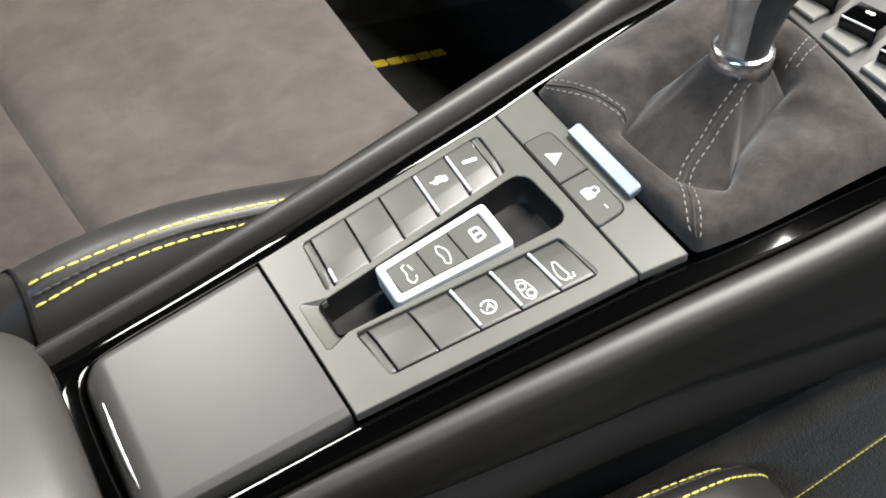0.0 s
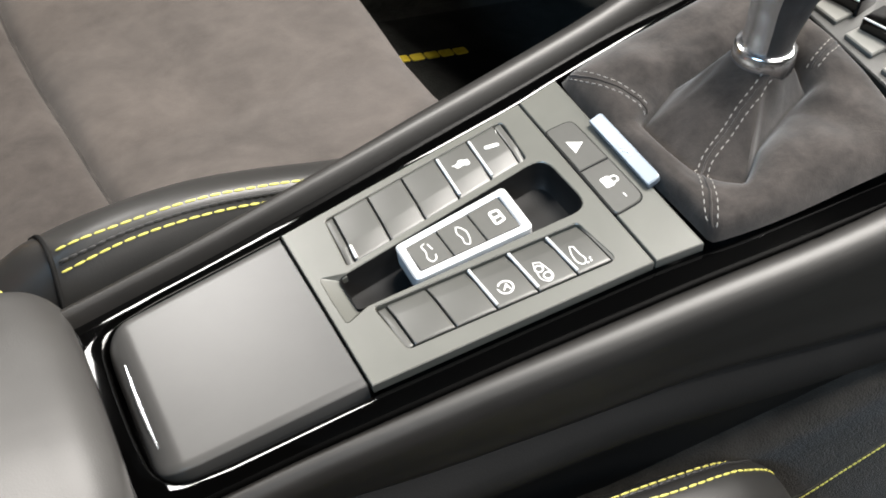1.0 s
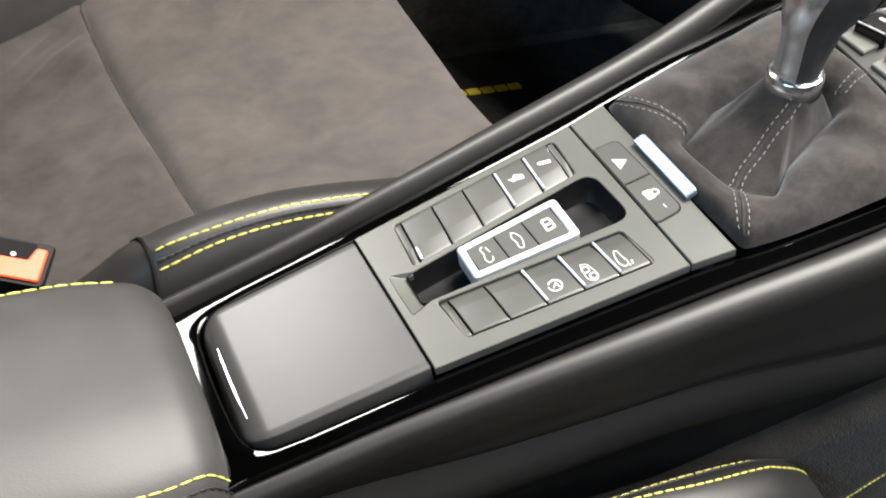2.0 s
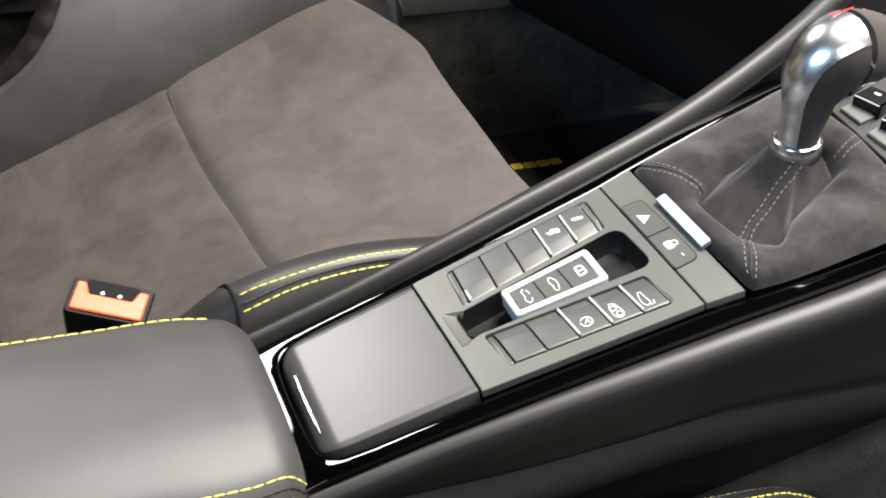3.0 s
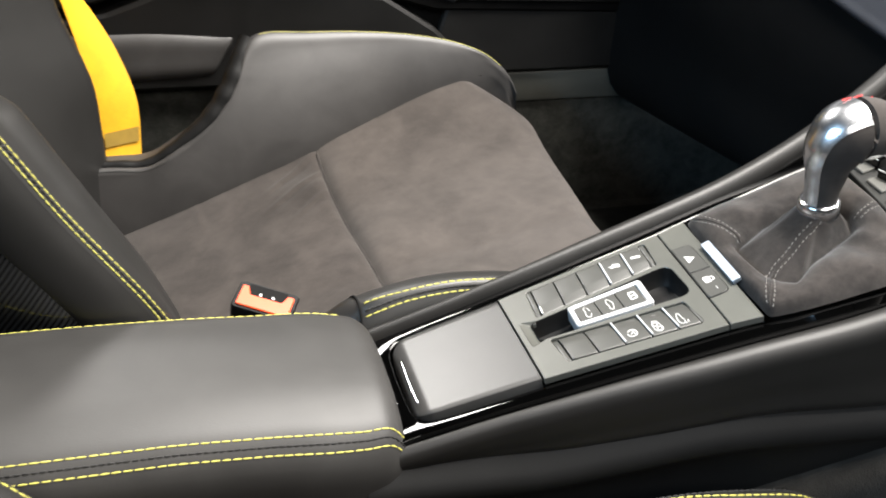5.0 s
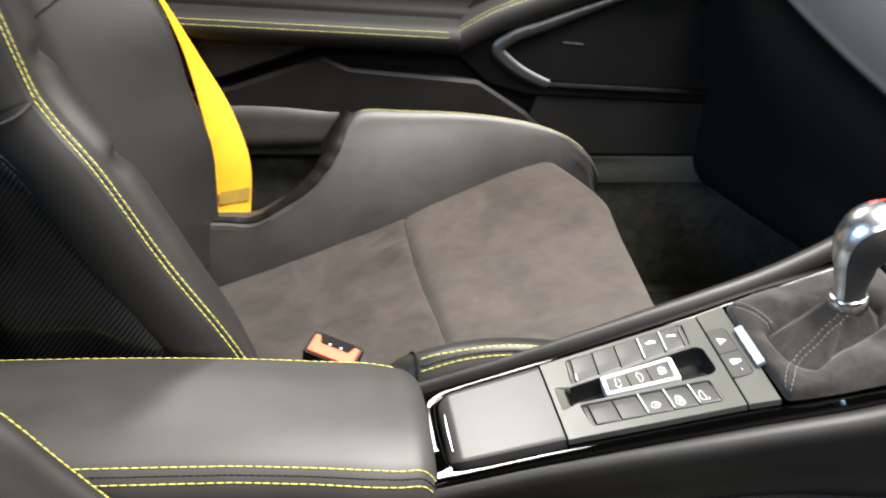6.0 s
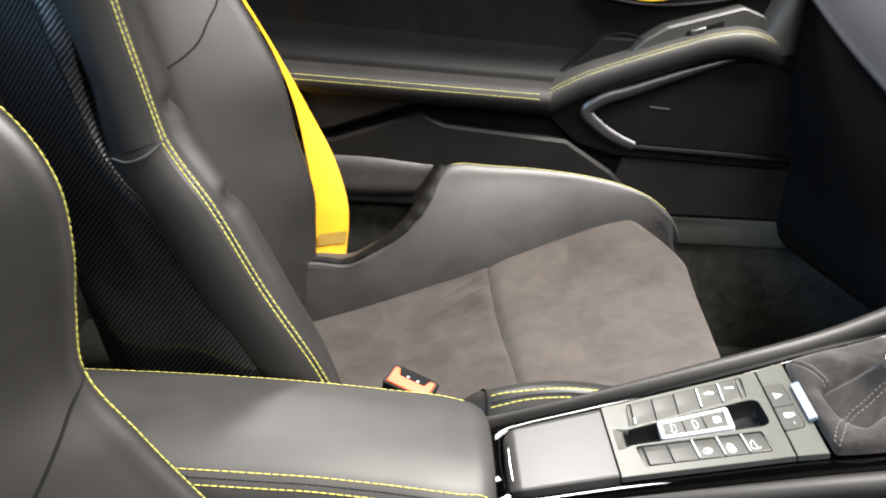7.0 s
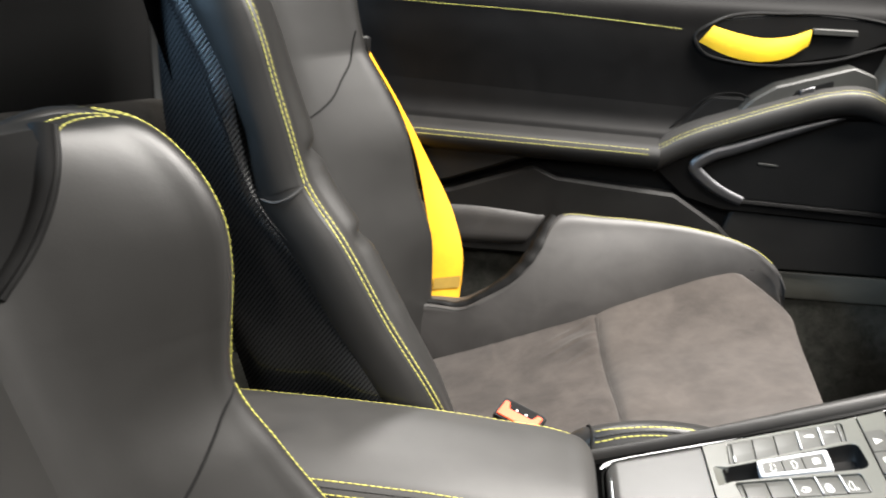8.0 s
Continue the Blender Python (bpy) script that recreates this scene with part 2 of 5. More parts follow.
def laid_on(points, tree, up, height):
    out = []
    for q in points:
        loc, nor, _, dist = tree.find_nearest(Vector(q))
        if loc is None or dist > 0.03:
            out.append(q)
            continue
        if nor.dot(Vector(up)) < 0:
            nor = -nor
        out.append(np.array(loc + nor * height))
    return np.array(out)


def cast_on(points, tree, ray, height):
    """The points dropped onto a skin along a ray, eased along the line."""
    out, d = [], Vector(ray).normalized()
    for q in points:
        loc, nor, _, _ = tree.ray_cast(Vector(q) - d * 0.4, d)
        if loc is not None:
            out.append(np.array(loc - d * height))
    out = np.array(out)
    for _ in range(4):
        out[1:-1] = 0.25 * out[:-2] + 0.5 * out[1:-1] + 0.25 * out[2:]
    return out


def stitching(name, path, mat, parent, length=0.0056, pitch=0.0074, radius=0.0008, label="", on=None, up=(0, -0.4, 1)):
    """A row of separate thread stitches along a path, one mesh, sunk a little into the skin that they lie on."""
    p = spline(path, max(60, len(path) * 30))
    radius *= 0.76
    length *= 1.10
    if on is not None:
        p = laid_on(p, on, up, radius * 0.45)
    d = np.r_[0, np.cumsum(np.linalg.norm(np.diff(p, axis=0), axis=1))]
    bm = bmesh.new()
    rnd = random.Random(len(path) * 7 + int(1e4 * abs(p[0][0])))
    s = 0.001
    while s + length < d[-1]:
        k = length * rnd.uniform(0.93, 1.05)
        pts = np.array([[np.interp(s + k * f, d, p[:, c]) for c in range(3)] for f in (0, 0.2, 0.5, 0.8, 1)])
        tube(pts, [radius * 0.55, radius, radius * 1.1, radius, radius * 0.55], 6, bm=bm)
        s += pitch * rnd.uniform(0.97, 1.03)
    ob = part(name, bm, mat, parent, label)
    ob["kind"] = "stuff"
    return ob


def rounded(corners, radius, seg=5):
    """A polygon's outline with rounded corners, counter-clockwise as given."""
    out = []
    n = len(corners)
    rad = radius if isinstance(radius, (list, tuple)) else [radius] * n
    for i in range(n):
        p, a, b = (np.array(corners[k % n], float) for k in (i, i - 1, i + 1))
        u, v = (a - p) / np.linalg.norm(a - p), (b - p) / np.linalg.norm(b - p)
        r = rad[i]
        if r <= 0:
            out.append(tuple(p))
            continue
        half = math.acos(np.clip(u @ v, -1, 1)) / 2
        d = min(r / math.tan(half), 0.48 * np.linalg.norm(a - p), 0.48 * np.linalg.norm(b - p))
        s, e = p + u * d, p + v * d
        for t in np.linspace(0, 1, seg + 1):
            out.append(tuple((1 - t) ** 2 * s + 2 * t * (1 - t) * p + t**2 * e))
    return out


def offset(loop, d):
    """The loop moved outward by d (for a counter-clockwise loop)."""
    p = np.array(loop)
    area = 0.5 * np.sum(p[:, 0] * np.roll(p[:, 1], -1) - np.roll(p[:, 0], -1) * p[:, 1])
    a, b = p - np.roll(p, 1, 0), np.roll(p, -1, 0) - p
    na, nb = (np.stack([v[:, 1], -v[:, 0]], 1) / (np.linalg.norm(v, axis=1)[:, None] + 1e-12) for v in (a, b))
    m = na + nb
    m /= np.maximum((m * na).sum(1), 0.4)[:, None]
    return p + m * d * (1 if area > 0 else -1)


def plate(outline, top, bottom, chamfer=0.0006, holes=(), bow=None):
    """A slab between two heights with chamfered rims and true holes; bow(x, y) adds to the height."""
    bow = bow or (lambda x, y: 0.0)
    bm = bmesh.new()
    loops = []
    for k, loop in enumerate([outline, *holes]):
        sgn = -1 if k == 0 else 1
        rings = []
        for z, d in ((top, chamfer * sgn), (top - chamfer, 0), (bottom, 0)):
            q = offset(loop, d)
            rings.append([bm.verts.new((x, y, z + bow(x, y))) for x, y in q])
        n = len(loop)
        for a, b in zip(rings, rings[1:]):
            for i in range(n):
                bm.faces.new((a[i], a[(i + 1) % n], b[(i + 1) % n], b[i]))
        loops.append(rings)
    for level in (0, 2):
        edges = []
        for rings in loops:
            r = rings[level]
            for i in range(len(r)):
                e = bm.edges.get((r[i], r[(i + 1) % len(r)]))
                edges.append(e)
        bmesh.ops.triangle_fill(bm, use_beauty=True, use_dissolve=False, edges=edges)
    return bm


def ribbon(points, width, height, thick=0.0003, closed=False, bm=None):
    """A flat printed line in the x-y plane at a height."""
    bm = bm or bmesh.new()
    width *= 0.85
    p = np.array(points, float)
    n = len(p)
    t = (np.roll(p, -1, 0) - np.roll(p, 1, 0)) if closed else np.gradient(p, axis=0)
    nn = np.stack([-t[:, 1], t[:, 0]], 1)
    nn /= np.linalg.norm(nn, axis=1)[:, None] + 1e-12
    rows = []
    for q, k in zip(p, nn):
        a, b = q + k * width / 2, q - k * width / 2
        rows.append([(a[0], a[1], height - thick), (a[0], a[1], height), (b[0], b[1], height), (b[0], b[1], height - thick)])
    if closed:
        rows.append(rows[0])
    grid(rows, True, not closed, bm)
    bmesh.ops.remove_doubles(bm, verts=bm.verts, dist=1e-6)
    return bm


def disc(cx, cy, r, height, thick=0.0003, bm=None, ry=None, seg=16):
    bm = bm or bmesh.new()
    ring = [(cx + r * math.cos(a), cy + (ry or r) * math.sin(a)) for a in np.linspace(0, 2 * math.pi, seg, endpoint=False)]
    grid([[(x, y, height - thick) for x, y in ring], [(x, y, height) for x, y in ring]], True, True, bm)
    return bm


def box(x0, x1, y0, y1, z0, z1, bevel=0.0, seg=2):
    bm = bmesh.new()
    bmesh.ops.create_cube(bm, size=1)
    for v in bm.verts:
        v.co = ((x0 + x1) / 2 + v.co.x * (x1 - x0), (y0 + y1) / 2 + v.co.y * (y1 - y0), (z0 + z1) / 2 + v.co.z * (z1 - z0))
    if bevel:
        bmesh.ops.bevel(bm, geom=list(bm.edges), offset=bevel, segments=seg, profile=0.5, affect="EDGES")
    return bm


# ---- the showroom round the car ----
def structure(name, bm, mat, label):
    return tagged(part(name, bm, mat), label, kind="structure")


structure("ground", box(-7, 7, -7, 7, -0.1, 0), HALLFLOOR, "grey tiled showroom floor under the car")
structure("ceiling", box(-7, 7, -7, 7, 3.6, 3.7), CEILPAINT, "dark painted showroom ceiling")
structure("wall_north", box(7, 7.1, -7.1, 7.1, 0, 3.6), WALLPAINT, "plain grey showroom wall")
structure("wall_south", box(-7.1, -7, -7.1, 7.1, 0, 3.6), WALLPAINT, "plain grey showroom wall")
structure("wall_west", box(-7, 7, 7, 7.1, 0, 3.6), WALLPAINT, "plain grey showroom wall")
structure("wall_east", box(-7, 7, -7.1, -7, 0, 3.6), WALLPAINT, "plain grey showroom wall")

# ---- car floor, sill, bulkheads ----
structure("floor", box(-1.0, 1.0, -0.76, 0.76, 0.08, 0.15), CARPET_LIT, "charcoal carpet on the car's floor")
structure("door_sill", box(-0.05, 0.95, 0.7255, 0.80, 0.350, 0.4005, 0.005), SATIN, "dark grey plastic sill strip below the door")
structure("sill_wall", box(-0.95, 0.95, 0.734, 0.79, 0.1, 0.398), CARPET_LIT, "charcoal carpet up to the sill")
structure("footwell_bulkhead", box(0.95, 1.0, -0.76, 0.76, 0.15, 0.9), DARK, "black carpeted front bulkhead of the footwell")
structure("rear_bulkhead", box(-1.05, -1.0, -0.76, 0.76, 0.08, 0.95), DARK, "black carpeted wall behind the seats")
rows = [[(-0.90, y, 0.15), (-0.915, y, 0.45 - 0.05 * y), (-0.93, y, 0.72 - 0.17 * max(y, 0)), (-0.95, y, 0.745 - 0.17 * max(y, 0)), (-1.02, y, 0.752 - 0.17 * max(y, 0))] for y in np.linspace(-0.74, 0.74, 9)]
structure("rear_shelf", loft(rows, 30, 20), CARPET, "dark grey carpeted ledge behind the seats")

# Unseen black sheet over the seats, added only to hold back light.
rows = [[(x, y, 1.215 + 0.03 * math.cos(1.6 * y)) for x in (-1.05, -0.85, -0.62, -0.40)] for y in (-0.60, -0.3, 0, 0.3, 0.60)]
shade_sheet = loft(rows, 12, 12)
bmesh.ops.solidify(shade_sheet, geom=shade_sheet.faces[:], thickness=0.03)
structure("shade_sheet", shade_sheet, DARK, "unseen black sheet above the seats, added to shade them")

# ---- centre console, built in its own sloping frame ----
console = thing("center_console", "sloping black centre console with gloss trim, between the two seats", "console", place=pose(0, 0, 0.5, 0, -15.5, 0))


def half_in(x):
    return float(np.interp(x, (-0.27, -0.24, -0.155, 0.0, 0.03, 0.142, 0.19, 0.34), (0.0475, 0.0490, 0.0537, 0.0672, 0.0722, 0.086, 0.0905, 0.102)))


def half_out(x):
    return float(np.interp(x, (-0.30, -0.19, -0.09, 0.01, 0.11, 0.21, 0.34), (0.057, 0.0635, 0.0725, 0.083, 0.096, 0.109, 0.125)))


rear = rounded([(-0.2585, 0.0478), (-0.2585, -0.0478), (-0.20, -half_in(-0.2) - 0.001), (-0.20, half_in(-0.2) + 0.001)], [0.0215, 0.0215, 0, 0], 8)
rear = rear[:18]


def trim_rows():
    """The lacquered surround: inner edge, gently bowed face and outer edge, all the way round the rear."""
    arc_in = np.array([(x, y) for x, y in rear[::-1]])  # right corner, rear edge, left corner
    sides = np.linspace(0.335, -0.225, 40)
    ring_in = [(x, -half_in(x) - 0.0012) for x in sides] + list(map(tuple, spline(arc_in, 61))) + [(x, half_in(x) + 0.0012) for x in sides[::-1]]
    far_out = [(-0.232, -half_out(-0.232)), (-0.262, -half_out(-0.262)), (-0.288, -half_out(-0.288)), (-0.292, -0.040), (-0.292, 0.0), (-0.292, 0.040), (-0.288, half_out(-0.288)), (-0.262, half_out(-0.262)), (-0.232, half_out(-0.232))]
    ring_out = [(x, -half_out(x)) for x in sides] + list(map(tuple, spline(far_out, 61))) + [(x, half_out(x)) for x in sides[::-1]]
    rows = []
    for (a, b), (c, d) in zip(ring_in, ring_out):
        w = math.hypot(c - a, d - b)
        row = []
        for f, z in ((0.0, -0.022), (0.0, -0.0016), (0.0003 / w, -0.0006), (0.0011 / w, 0.0001), (0.0022 / w, 0.0004), (0.35, 0.00066), (0.5, 0.0007), (0.68, 0.00062), (0.85, 0.00044), (0.97, 0.00020), (1.0, 0.0), (1.0, -0.03)):
            x, y = a + (c - a) * f, b + (d - b) * f
            if 0.3 < f and z > -0.01:  # the crown of the face fades out towards the front
                z = 0.0004 - 0.0002 * (f == 1.0) + (z - 0.0004 + 0.0002 * (f == 1.0)) * float(np.interp(x, (-0.14, -0.06), (1, 0)))
            fall = (0.0040 + 0.0003 * max(0, f) + 0.0010 * np.clip((f - 0.97) / 0.03, 0, 1)) * np.clip((-y - 0.026) / 0.02, 0, 1) if z > -0.01 else 0
            row.append((x, y, z - 0.015 * max(0, abs(y) - 0.052) - fall))
        rows.append(row)
    return rows


part("gloss_trim", grid(trim_rows()), GLOSS, console, "piano-black lacquered surround", sharp=60)
part("under_tray", box(-0.262, 0.33, -0.068, 0.068, -0.05, -0.022), DARK, console)

# sliding lid, rolled down at its rear end, with a slim chrome grip
rows = []
for x in np.r_[-0.25725, -0.2571, -0.2568, -0.2562, np.linspace(-0.2552, -0.228, 22), np.linspace(-0.222, -0.1562, 10)]:
    w = half_in(max(x, -0.24)) - 0.0013 - (0.0198 * (1 - math.sqrt(max(0, x + 0.2573) / 0.0208)) ** 2 if x < -0.2365 else 0)
    k = np.clip((-0.242 - x) / 0.015, 0, 1)
    z0 = 0.002 - 0.0075 * k**2 - 0.004 * max(0, (-0.2545 - x) / 0.0028) ** 2
    row = []
    for v in np.r_[-1, -0.993, np.linspace(-0.98, 0.98, 23), 0.993, 1]:
        side = np.clip((abs(v) - 0.98) / 0.02, 0, 1)
        row.append((x, v * w, z0 - 0.0010 * side**2))
    row = [(x, -w, -0.02)] + row + [(x, w, -0.02)]
    rows.append(row)
lid = part("lid", grid(rows, False), LIDSATIN, console, "satin dark grey sliding storage lid", sharp=70)
bm = bmesh.new()
tube([(-0.2505, 0.0230, -0.0006), (-0.2509, 0.012, -0.0007), (-0.2511, -0.003, -0.0008), (-0.2509, -0.018, -0.0007), (-0.2504, -0.0290, -0.0006)], [0.0005, 0.0011, 0.0012, 0.0011, 0.0005], 8, n=20, bm=bm, flat=0.6)
part("grip_strip", bm, KNOB, lid, "slim chrome grip strip")

# button panel with its tray and the two wells
pocket = rounded([(-0.1412, -0.0116), (-0.0105, -0.0196), (-0.0105, 0.0242), (-0.1412, 0.0112)], [0.003, 0.010, 0.010, 0.003], 5)
well_l = rounded([(-0.1338, 0.0157), (-0.0185, 0.0282), (-0.0142, 0.0612), (-0.1306, 0.0507)], [0.002, 0.003, 0.004, 0.003], 4)
well_r = rounded([(-0.1312, -0.0452), (-0.0195, -0.0556), (-0.0222, -0.0250), (-0.1342, -0.0146)], [0.003, 0.004, 0.003, 0.002], 4)
out_panel = [(-0.1545, -half_in(-0.1545)), (-0.075, -half_in(-0.075)), (-0.0057, -half_in(-0.0057)), (0.0008, half_in(0.0008)), (-0.075, half_in(-0.075)), (-0.1545, half_in(-0.1545))]
hole = [tuple(p) for p in pocket if p[0] > -0.13] + [(-0.1362, 0.0118), (-0.1478, 0.0156), (-0.1492, 0.0146), (-0.1496, 0.0), (-0.1492, -0.0150), (-0.1478, -0.0160), (-0.1362, -0.0122)]
panel = part("button_panel", plate(out_panel, 0.002, -0.004, 0.0005, [hole, well_l, well_r]), SATIN, console, "satin dark grey button panel", sharp=25)
out_front = [(-0.0043, -half_in(-0.0043)), (0.0215, -half_in(0.0215)), (0.0295, half_in(0.0295)), (0.0022, half_in(0.0022))]
part("front_panel", plate(out_front, 0.002, -0.004, 0.0005), SATIN, console, "satin dark grey cover strip", sharp=25)
# dished rim round the tray's rear end
lip_o = np.array([(-0.1362, 0.0118), (-0.1478, 0.0156), (-0.1492, 0.0146), (-0.1496, 0.0), (-0.1492, -0.0150), (-0.1478, -0.0160), (-0.1362, -0.0122)])
lip_i = np.array([(-0.1362, 0.0113), (-0.1408, 0.0112), (-0.1412, 0.0100), (-0.1412, 0.0), (-0.1412, -0.0105), (-0.1408, -0.0116), (-0.1362, -0.0118)])
part("tray_lip", grid([[(*(o + (i - o) * f), z) for f, z in ((0, -0.002), (0.0, 0.0019), (0.5, 0.0008), (1.0, -0.0004), (1.0, -0.0040))] for o, i in zip(lip_o, lip_i)]), SATIN, panel, sharp=12)
ring = np.array(pocket)
mid = ring.mean(0)
tray_rows = [[(x, y, 0.0012) for x, y in ring]]
for z, s in ((-0.006, 0.985), (-0.012, 0.95), (-0.0155, 0.86), (-0.0165, 0.6), (-0.0165, 0.2)):
    tray_rows.append([(mid[0] + (x - mid[0]) * (1 - (1 - s) * 0.35), mid[1] + (y - mid[1]) * s, z) for x, y in ring])
part("tray", grid(tray_rows, True, "end"), PLASTIC, panel, "deep black storage tray")
for w in (well_l, well_r):
    part("button_well", plate(offset(w, 0.0004).tolist(), -0.0022, -0.0038, 0.0001), DARK, panel)


def keycap(corners, name="button", parent=None, rise=0.0026):
    """A keycap over a quad (rear-inner, front-inner, front-outer, rear-outer), with a slightly sloping inner third."""
    p = np.array(corners, float)
    bm = bmesh.new()
    rows = []
    f = np.r_[0.0, 0.02, 0.06, 0.30, 0.36, 0.94, 0.98, 1.0]
    for t in f:
        a, b = p[0] + (p[3] - p[0]) * t, p[1] + (p[2] - p[1]) * t
        row = []
        for s in (0.0, 0.018, 0.05, 0.5, 0.95, 0.982, 1.0):
            q = a + (b - a) * s
            z = rise - 0.0022 * np.clip((0.34 - t) / 0.34, 0, 1)
            e = max(np.clip((0.03 - min(s, 1 - s)) / 0.03, 0, 1), np.clip((0.03 - min(t, 1 - t)) / 0.03, 0, 1))
            row.append((q[0], q[1], z - 0.0005 * e**2))
        rows.append([(row[0][0], row[0][1], -0.003)] + row + [(row[-1][0], row[-1][1], -0.003)])
    first = [(x, y, -0.003) for x, y, z in rows[0]]
    last = [(x, y, -0.003) for x, y, z in rows[-1]]
    grid([first] + rows + [last], bm=bm)
    return part(name, bm, KEYCAP, parent, "", sharp=35)


def edge_pt(inner_line, outer_line, x):
    (a, b), (c, d) = inner_line, outer_line
    yi = a[1] + (b[1] - a[1]) * (x - a[0]) / (b[0] - a[0])
    yo = c[1] + (d[1] - c[1]) * (x - c[0]) / (d[0] - c[0])
    return yi, yo


IN_L, OUT_L = ((-0.1338, 0.0164), (-0.0185, 0.0287)), ((-0.1306, 0.0500), (-0.0142, 0.0605))
IN_R, OUT_R = ((-0.1342, -0.0153), (-0.0222, -0.0257)), ((-0.1312, -0.0445), (-0.0195, -0.0549))
CUTS = (-0.1335, -0.1285, -0.1070, -0.0852, -0.0632, -0.0418, -0.0228, -0.0180)
buttons = {}
for side, (li, lo) in (("l", (IN_L, OUT_L)), ("r", (IN_R, OUT_R))):
    for k, (x0, x1) in enumerate(zip(CUTS, CUTS[1:])):
        a, b = x0 + 0.0005, x1 - 0.0005
        (ai, ao), (bi, bo) = edge_pt(li, lo, a), edge_pt(li, lo, b)
        sl = 0.0025 if side == "l" else -0.001
        c = [(a, ai), (b, bi), (b + sl, bo), (a + sl, ao)]
        if side == "r":
            c = [(a, ai), (b, bi), (b - sl, bo), (a - sl, ao)]
        name = "button" if 0 < k < 6 else "well_end_cap"
        buttons[side, k] = keycap(c, name, panel, 0.0026 if 0 < k < 6 else 0.0016)
        lit = (side == "l" and k in (4, 5)) or (side == "r" and k in (3, 4, 5))
        if lit or (side == "l" and k == 1):
            bar = bmesh.new()
            t0, t1 = (0.04, 0.94) if lit else (0.02, 0.28)
            q0, q1 = np.array(c[0]) + (np.array(c[3]) - c[0]) * t0, np.array(c[0]) + (np.array(c[3]) - c[0]) * t1
            tube([(q0[0] + 0.0006, q0[1], 0.0021), (q1[0] + 0.0006, q1[1], 0.0028)], 0.0009, 6, n=4, bm=bar)
            part("indicator_bar", bar, SILVER if lit else WHITE, buttons[side, k], "slim silver indicator bar")


def icon(bm, parent):
    return part("icon", bm, WHITE, parent, "white printed symbol", smooth=False)


def arc(cx, cy, r, a0, a1, n=12):
    return [(cx + r * math.cos(radians(a)), cy + r * math.sin(radians(a))) for a in np.linspace(a0, a1, n)]


H = 0.00285
# the printed symbols of the outer rows
T = 0.00055
bm = disc(-0.0525, 0.0438, 0.0017, H)
disc(-0.0497, 0.0447, 0.0024, H, bm=bm)
disc(-0.0475, 0.0432, 0.0019, H, bm=bm)
ribbon([(-0.0553, 0.0452), (-0.0530, 0.0445)], 0.0009, H, bm=bm)
ribbon([(-0.0509, 0.0472), (-0.0455, 0.0448)], 0.0007, H, bm=bm)
icon(bm, buttons["l", 4])
icon(plate(rounded([(-0.0340, 0.0458), (-0.0258, 0.0440), (-0.0252, 0.0466), (-0.0334, 0.0484)], 0.0011, 3), H + 0.0002, H - 0.0002, 0.0001), buttons["l", 5])
icon(ribbon([(-0.0213, 0.0559), (-0.0222, 0.0534)], 0.0003, H), buttons["l", 5])
bm = ribbon(arc(-0.0744, -0.0403, 0.0038, 175, 500, 22), 0.0009, H)
ribbon([(-0.0760, -0.0416), (-0.0731, -0.0383), (-0.0727, -0.0424)], 0.0008, H, bm=bm)
ribbon([(-0.0748, -0.0401), (-0.0730, -0.0407)], 0.0006, H, bm=bm)
ribbon([(-0.0783, -0.0392), (-0.0783, -0.0408)], 0.0005, H, bm=bm)
icon(bm, buttons["r", 3])
bm = ribbon(spline([(-0.0556, -0.0351), (-0.0568, -0.0402), (-0.0568, -0.0467), (-0.0541, -0.0490), (-0.0512, -0.0471), (-0.0514, -0.0410), (-0.0524, -0.0367)], 24), T, H, closed=True)
for x, y in ((-0.0550, -0.0399), (-0.0533, -0.0456)):
    ribbon(arc(x, y, 0.0021, 0, 330, 12), 0.0008, H + 0.0001, closed=True, bm=bm)
icon(bm, buttons["r", 4])
bm = ribbon(spline([(-0.0350, -0.0367), (-0.0368, -0.0422), (-0.0365, -0.0478), (-0.0350, -0.0495), (-0.0327, -0.0480), (-0.0330, -0.0428), (-0.0332, -0.0375)], 24), T * 1.2, H, closed=True)
for x, y in ((-0.0326, -0.0497), (-0.0306, -0.0495), (-0.0302, -0.0478)):
    disc(x, y, 0.0006, H, bm=bm, seg=8)
icon(bm, buttons["r", 5])

